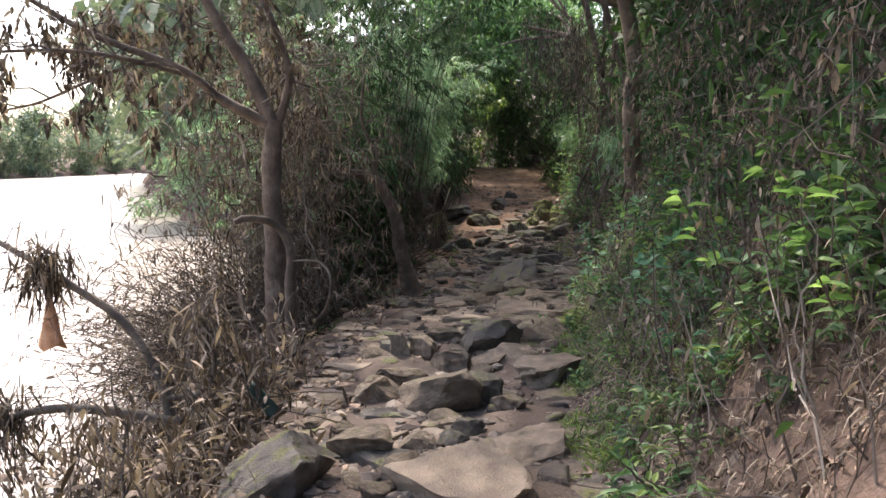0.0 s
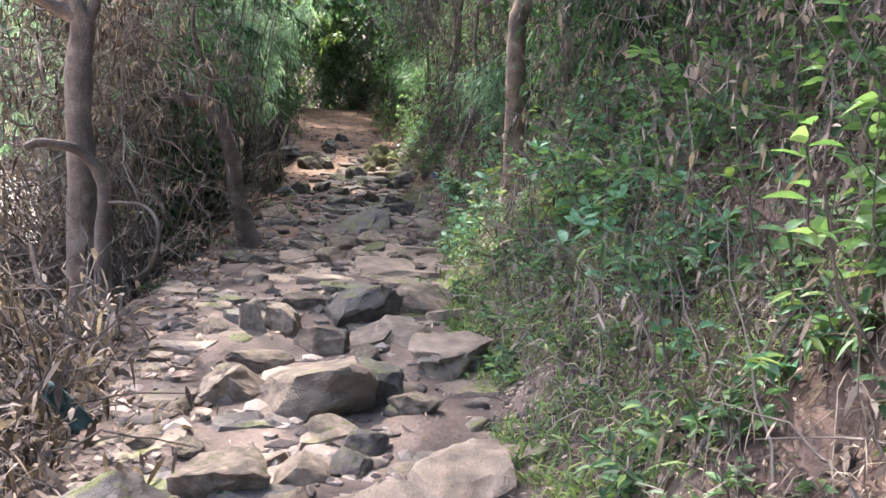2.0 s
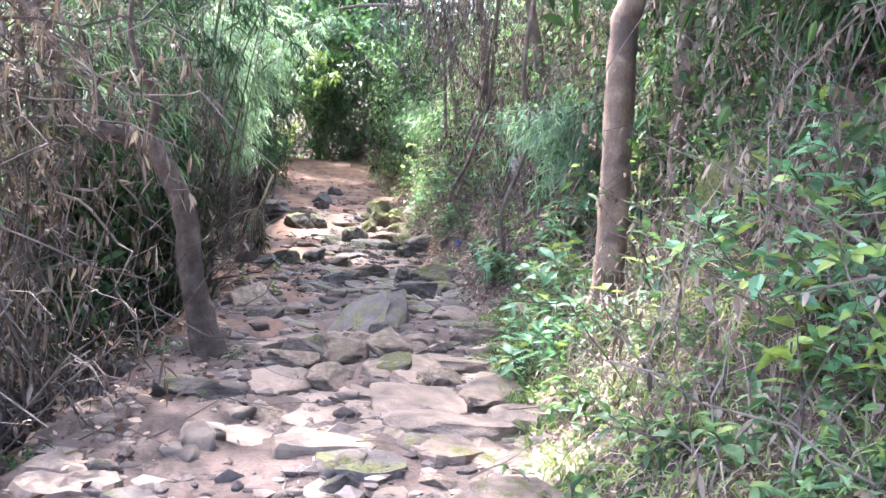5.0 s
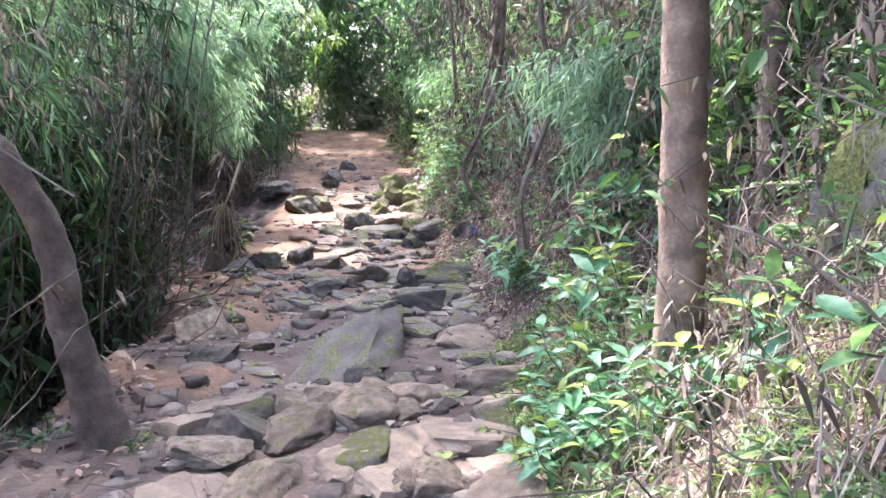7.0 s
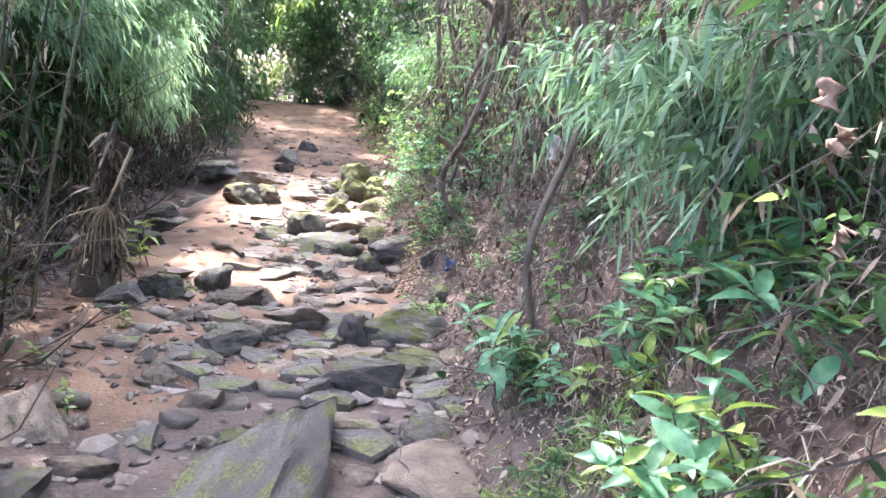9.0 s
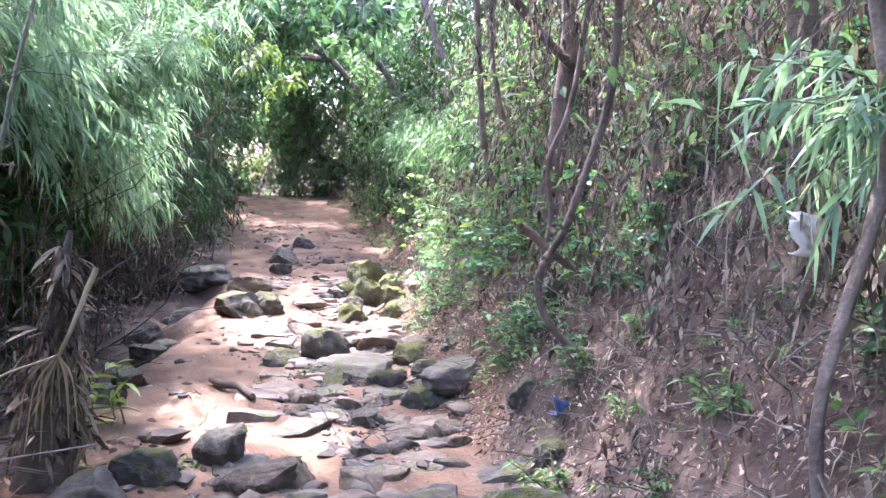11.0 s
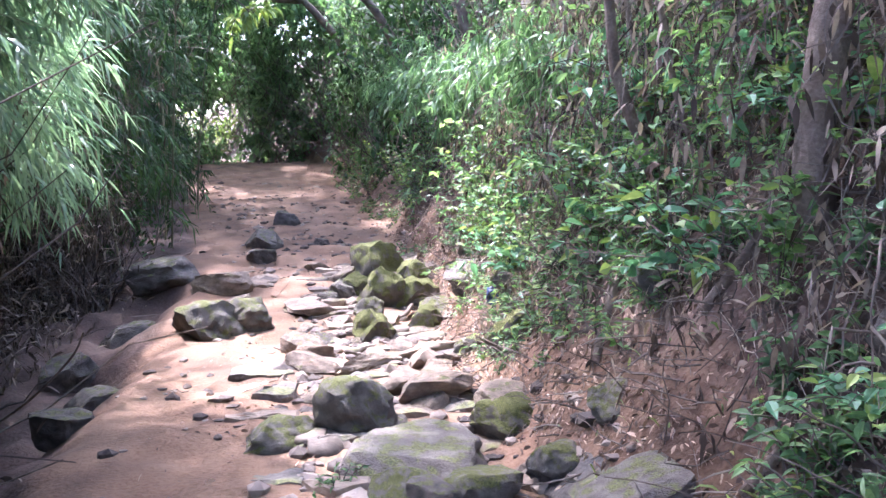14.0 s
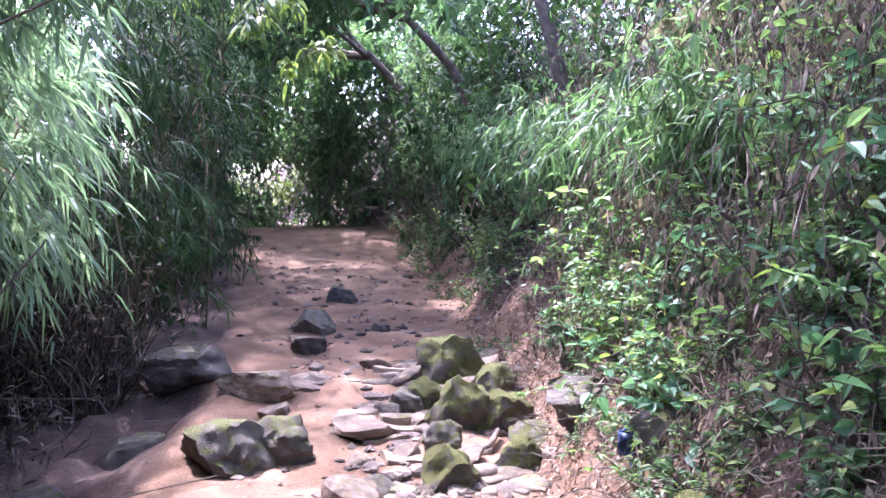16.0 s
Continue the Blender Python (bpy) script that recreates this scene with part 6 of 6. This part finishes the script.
def debris():
    """Flood debris: twigs, straw and leaves heaped at the water's edge."""
    rng = np.random.default_rng(92)
    heap = Heap()
    n = 900
    y = rng.uniform(3.2, 6.9, n)
    x = edge_l(y) - 0.1 - rng.gamma(2.0, 0.33, n)
    p = np.stack([x, y, np.maximum(ground_z(x, y), WATER_Z) + rng.uniform(0, 0.3, n)], -1)
    a = arcs(p, scatter_dirs(n, rng, 0.35), rng.uniform(0.15, 0.8, n), rng.uniform(0, 0.4, n), 6, 0.07, rng)
    tubes(heap, a, rng.uniform(0.003, 0.009, n), 0.002, 1, 4)
    q, d = along(a, 11000, rng)
    q = q + rng.normal(size=q.shape) * 0.04
    leaves(heap, q, rng.normal(size=(11000, 3)) * 0.6 + np.array([0, 0, -0.6]), rng.uniform(0.04, 0.15, 11000), rng.uniform(0.008, 0.035, 11000), 0, 0.3, rng)
    stuff("flood_debris", heap.mesh("flood_debris", [DRY_LEAF, TWIG]), "matted flood debris of twigs, straw and dead leaves", "debris")


def drift_branch():
    rng = np.random.default_rng(93)
    t = thing("branch", "dark bare branch leaning over the river with caught debris", "branch")
    main = [(-1.62, 5.25, -0.35), (-1.7, 5.3, -0.05), (-1.78, 5.35, 0.2), (-2.0, 5.4, 0.5), (-2.3, 5.45, 0.7), (-2.5, 5.5, 0.82), (-2.9, 5.6, 1.02)]
    limb("stem", main, 0.038, 0.018, t, TWIG, sides=8, seed=3)
    fork = [(-1.72, 5.3, 0.02), (-1.5, 5.3, 0.06), (-1.42, 5.35, 0.22), (-1.47, 5.4, 0.45)]
    limb("stem", fork, 0.022, 0.01, t, TWIG, sides=7, seed=4)
    low = [(-1.6, 5.2, -0.1), (-2.0, 5.2, -0.02), (-2.4, 5.1, 0.02), (-2.8, 5.0, -0.1)]
    limb("stem", low, 0.035, 0.02, t, TWIG, sides=7, seed=5)
    heap = Heap()
    for c, n, s in (((-2.48, 5.48, 0.84), 420, 0.12), ((-1.47, 5.4, 0.5), 260, 0.09), ((-2.6, 5.1, 0.0), 300, 0.12)):
        c = np.array(c)
        b = c + rng.normal(size=(n, 3)) * np.array([0.7, 0.7, 0.8]) * s
        leaves(heap, b, rng.normal(size=(n, 3)) * 0.4 + np.array([0, 0, -1]), rng.uniform(0.06, 0.25, n), rng.uniform(0.006, 0.02, n), 1, 0.1, rng)
        b = c + rng.normal(size=(40, 3)) * 0.05
        tubes(heap, arcs(b, scatter_dirs(40, rng, -0.3), rng.uniform(0.15, 0.45, 40), 0.3, 5, 0.08, rng), 0.004, 0.0015, 0, 3)
    for pts, c in ((main, 20), (fork, 14), (low, 18)):
        a, b = twigs_on(pts, c, 0.55, rng)
        tubes(heap, a, 0.005, 0.002), tubes(heap, b, 0.003, 0.001, 0, 3)
    part("caught_debris", heap.mesh("caught_debris", [TWIG, DRY_LEAF]), t, "clumps of straw and rotted leaves")


def hanging_rag():
    bm = bmesh.new()
    rows, cols = 12, 12
    grid = []
    for i in range(rows):
        f = i / (rows - 1)
        r = 0.03 - 0.1 * f if f < 0.12 else 0.018 + 0.075 * (f - 0.12)
        grid.append([bm.verts.new((r * (1 + 0.18 * math.sin(3 * a + 0.5 * i)) * math.cos(a) + 0.012 * f, 0.5 * r * math.sin(a), -0.34 * f - 0.02 * math.sin(2 * a) * f)) for a in (2 * math.pi * j / cols for j in range(cols))])
    for i in range(rows - 1):
        for j in range(cols):
            bm.faces.new((grid[i][j], grid[i][(j + 1) % cols], grid[i + 1][(j + 1) % cols], grid[i + 1][j]))
    bm.faces.new(grid[-1])
    me = bpy.data.meshes.new("rag")
    bm.to_mesh(me)
    bm.free()
    me.materials.append(RAG)
    for f in me.polygons:
        f.use_smooth = True
    t = thing("rag", "torn orange-brown plastic rag hung from the debris clump", "rag", at=(-2.47, 5.47, 0.66), data=me)
    return t


brush()
debris()
drift_branch()
hanging_rag()


# ---- far river banks ----
def far_tree(seed):
    rng = np.random.default_rng(seed)
    t = thing("tree", "leafy tree on the river bank, haze put in its leaf colour", "tree", "trees along the river", (0, 0, -80))
    limb("trunk", [(0, 0, -0.5), (0.1, 0, 2.5), (0.0, 0.1, 5)], 0.22, 0.12, t, seed=seed)
    heap = Heap()
    crown(heap, np.array([0, 0, 5.2]), 4.2, 1500, 0.75, rng, 0, 0.85, 22)
    crown(heap, np.array([0, 0, 1.6]), 3.6, 500, 0.75, rng, 0, 0.5, 14)
    part("crown", heap.mesh("crown", [HAZY_LEAF]), t)
    return t


FAR = [far_tree(700 + k) for k in range(3)]
rng = np.random.default_rng(95)
for k in range(30):
    y = 34 + 6.2 * k
    x = np.interp(y, SHORE_Y, SHORE_X) + 1.5 + rng.uniform(0, 3)
    s = rng.uniform(0.75, 1.15) * (1.4 if k < 12 else 1.1)
    copy_thing(FAR[k % 3], pose(x, y, gz(x, y), 0, 0, rng.uniform(0, 360)) @ Matrix.Diagonal((s, s, s * rng.uniform(0.8, 1.1), 1)))
for k in range(22):
    y = 60 + 9 * k
    x = np.interp(y, FAR_Y, FAR_X) - 3 - rng.uniform(0, 6)
    s = rng.uniform(0.9, 1.5)
    copy_thing(FAR[k % 3], pose(x, y, gz(x, y), 0, 0, rng.uniform(0, 360)) @ Matrix.Diagonal((s, s, s, 1)))
for k in range(12):
    x, y = -110 + 9 * k, 262 + rng.uniform(0, 20)
    copy_thing(FAR[k % 3], pose(x, y, gz(x, y), 0, 0, rng.uniform(0, 360)) @ Matrix.Diagonal((1.6, 1.6, 1.6, 1)))
for ob in FAR:
    for o in list(ob.children_recursive) + [ob]:
        bpy.data.objects.remove(o)


# ---- small things on the trail and banks ----
def stick(points, r, label, mat=TWIG, name="stick", seed=0, splay=0, splay_at=None):
    t = thing(name, label, "stick")
    limb("shaft", points, r, r * 0.6, t, mat, sides=8, seed=seed)
    rng = np.random.default_rng(seed)
    for k in range(splay):
        d = np.array([rng.normal() * 0.4, rng.normal() * 0.25, -1.0]) * rng.uniform(0.25, 0.5)
        p = np.array(splay_at, float)
        limb("strand", [p, p + d * 0.4 + np.array([d[0] * 0.3, 0, 0.03]), p + d], 0.006, 0.003, t, mat, sides=5, seed=k)
    return t


stick([(0.115, 15.05, 0.96), (0.07, 15.03, 0.84), (0.02, 15.0, 0.7), (-0.04, 15.0, 0.56)], 0.014, "broken yellow bamboo cane with splayed root fibres", CANE, "cane", 1, 11, (-0.04, 15.0, 0.57))
stick([(0.6, 17.5, gz(0.6, 17.5) + 0.05), (0.68, 17.2, gz(0.68, 17.2) + 0.06), (0.78, 17.0, gz(0.78, 17.0) + 0.04), (0.87, 16.75, gz(0.87, 16.75) + 0.03)], 0.035, "knotted grey driftwood piece lying on the sand", TWIG, "driftwood", 2)
stick([(2.33, 15.6, 1.15), (2.4, 15.62, 1.12), (2.5, 15.6, 1.04), (2.65, 15.6, 0.92), (2.85, 15.65, 0.83)], 0.03, "short pale broken limb lying on the slope", PALE_BARK, "stick", 3)
for k, pts in enumerate(([(2.62, 16.9), (2.78, 16.75), (2.95, 16.85), (3.2, 16.7)], [(2.5, 17.6), (2.7, 17.75), (2.95, 17.7), (3.15, 17.9)], [(2.4, 16.3), (2.58, 16.2), (2.7, 16.28), (2.95, 16.1)], [(2.55, 19.2), (2.8, 19.3), (3.0, 19.15)])):
    stick([(x, y, gz(x, y) + 0.02 + 0.05 * (j % 2)) for j, (x, y) in enumerate(pts)], 0.026 - 0.003 * k, "gnarled brown root running over the slope", BARK, "root", 20 + k)
rng = np.random.default_rng(67)
for k in range(14):
    y, d, run = rng.uniform(15.2, 19.8), rng.uniform(0.75, 1.7), rng.choice([-1, 1]) * rng.uniform(0.28, 0.45)
    pts = []
    for j in range(6):
        yy = y + run * j
        xx = edge_r(yy) + d + 0.1 * j + rng.normal() * 0.06
        pts.append((xx, yy, gz(xx, yy) + (-0.12 if j in (0, 5) else rng.uniform(0.02, 0.16))))
    stick(pts, rng.uniform(0.02, 0.045), "mossy gnarled root running along the steep bank", MOSSY_BARK if k % 3 else BARK, "root", 40 + k)
stick([(-0.3, 18.6, -0.05), (0.0, 18.3, 0.18), (0.25, 17.9, 0.45), (0.35, 17.6, 0.62)], 0.007, "thin dry cane leaning out of the bamboo", PALE_TWIG, "stick", 4)
stick([(-1.2, 8.1, -0.02), (-1.02, 7.5, 0.2), (-0.95, 7.35, 0.45), (-1.05, 7.4, 0.6), (-1.3, 7.42, 0.62)], 0.016, "bent pale root arching beside the twin tree", TWIG, "root", 5)
stick([(2.3, 21.3, gz(2.3, 21.3) + 0.02), (2.48, 21.4, gz(2.48, 21.4) + 0.05), (2.6, 21.6, gz(2.6, 21.6) + 0.06)], 0.03, "mossy root beside the boulders", BARK, "root", 6)
stick([(1.0, 3.9, gz(1.0, 3.9) + 0.04), (1.2, 4.0, gz(1.2, 4.0) + 0.07), (1.5, 4.05, gz(1.5, 4.05) + 0.06)], 0.012, "thin dry stick on the grass", TWIG, "stick", 7)


def stump():
    rng = np.random.default_rng(66)
    t = thing("stump", "rotten bamboo stump wrapped in frayed dark sheaths", "stump")
    limb("core", [(-0.14, 15.25, -0.2), (-0.12, 15.25, 0.3), (-0.09, 15.22, 0.7), (-0.02, 15.2, 1.12)], 0.14, 0.012, t, TWIG, 0.06, seed=9)
    heap = Heap()
    n = 700
    z = rng.uniform(0.1, 1.05, n)
    a = rng.uniform(0, 6.28, n)
    r = (0.17 - 0.13 * z) * rng.uniform(0.7, 1.3, n)
    p = np.stack([-0.12 + 0.07 * z + r * np.cos(a), 15.23 + r * np.sin(a), z], -1)
    leaves(heap, p, np.stack([np.cos(a) * 0.35, np.sin(a) * 0.35, -np.ones(n)], -1) + rng.normal(size=(n, 3)) * 0.55, rng.uniform(0.04, 0.17, n), rng.uniform(0.008, 0.03, n), 0, 0.2, rng)
    part("dry_leaves", heap.mesh("dry_leaves", [DRY_LEAF]), t, "frayed brown sheaths")


stump()


def scrap(x, y, z, sx, sz, mat, label, name, seed, turn=0.0, sy=0.03):
    """A crumpled sheet."""
    rng = np.random.default_rng(seed)
    n = 9
    u, w = np.meshgrid(np.linspace(-1, 1, n), np.linspace(-1, 1, n))
    r = 1 - 0.25 * rng.uniform(size=u.shape) * ((np.abs(u) > 0.9) | (np.abs(w) > 0.9))
    v = np.stack([u * r * sx, sy * vnoise(u * 2 + seed, w * 2, seed) * 2, w * r * sz], -1).reshape(-1, 3)
    q = (np.arange(n - 1)[:, None] * n + np.arange(n - 1)[None]).ravel()
    ob = thing(name, label, name.replace("_", " "), data=mesh_from(name, v, [np.stack([q, q + 1, q + 1 + n, q + n], -1)], [mat], smooth=True))
    sol = ob.modifiers.new("thickness", "SOLIDIFY")
    sol.thickness = 0.002
    ob.matrix_world = pose(x, y, z, rng.normal() * 10, rng.normal() * 20, turn)
    return ob


scrap(2.36, 15.0, gz(2.36, 15.0) + 0.1, 0.045, 0.05, BLUE_SCRAP, "crumpled dark blue plastic scrap on the slope", "plastic_scrap", 1, 20)
scrap(2.86, 20.0, gz(2.86, 20.0) + 0.1, 0.09, 0.12, BLUE_SCRAP, "torn faded blue plastic on the leaf litter", "plastic_scrap", 2, 40)
scrap(-1.08, 5.1, gz(-1.08, 5.1) + 0.2, 0.045, 0.12, DARK_CLOTH, "dark green torn cloth hung on the debris", "cloth", 3, 30)
scrap(-1.3, 7.15, gz(-1.3, 7.15) + 0.16, 0.06, 0.13, RAG, "orange-brown husk standing against the tree foot", "husk", 4, 10)
scrap(2.45, 13.2, 1.25, 0.035, 0.08, PALE, "pale torn plastic caught in the branches", "plastic_scrap", 6, 10)


for k, (x, y, z, mat) in enumerate([(2.2, 10.45, 1.2, LITTER), (2.24, 10.55, 1.42, LITTER), (2.15, 10.5, 1.52, LITTER), (2.52, 15.6, 1.15, LITTER), (2.66, 15.4, 1.25, LITTER), (2.4, 16.9, 1.2, LITTER)]):
    scrap(x, y, z, 0.016, 0.038, mat, "curled dead leaf hanging in the branches", "dead_leaf", 30 + k, 25 * k, 0.02)


def fallen_leaf(x, y, s, mat, label, turn):
    ob = thing("fallen_leaf", label, "leaf", "single fallen leaves", data=LEAVES[mat.name][1] if mat.name in LEAVES else leaf_mesh("fallen_leaf", mat, 5))
    ob.matrix_world = pose(x, y, gz(x, y) + 0.03, 4, -4, turn) @ Matrix.Diagonal((s, s * 1.3, s * 0.5, 1))


fallen_leaf(1.14, 10.05, 0.15, LIME_LEAF, "fresh yellow-green leaf fallen on the slab", 70)
fallen_leaf(2.27, 16.3, 0.14, LIME_LEAF, "yellow leaf fallen on the litter", 20)
fallen_leaf(0.95, 7.1, 0.14, LIME_LEAF, "yellow-green leaf fallen between rocks", 40)
fallen_leaf(-0.55, 5.2, 0.12, LITTER, "curled tan leaf on the wet earth", 100)
fallen_leaf(-0.75, 5.9, 0.14, LITTER, "curled tan leaf on the wet earth", 30)
fallen_leaf(0.62, 4.15, 0.13, LITTER, "curled tan leaf on the wet earth", 10)
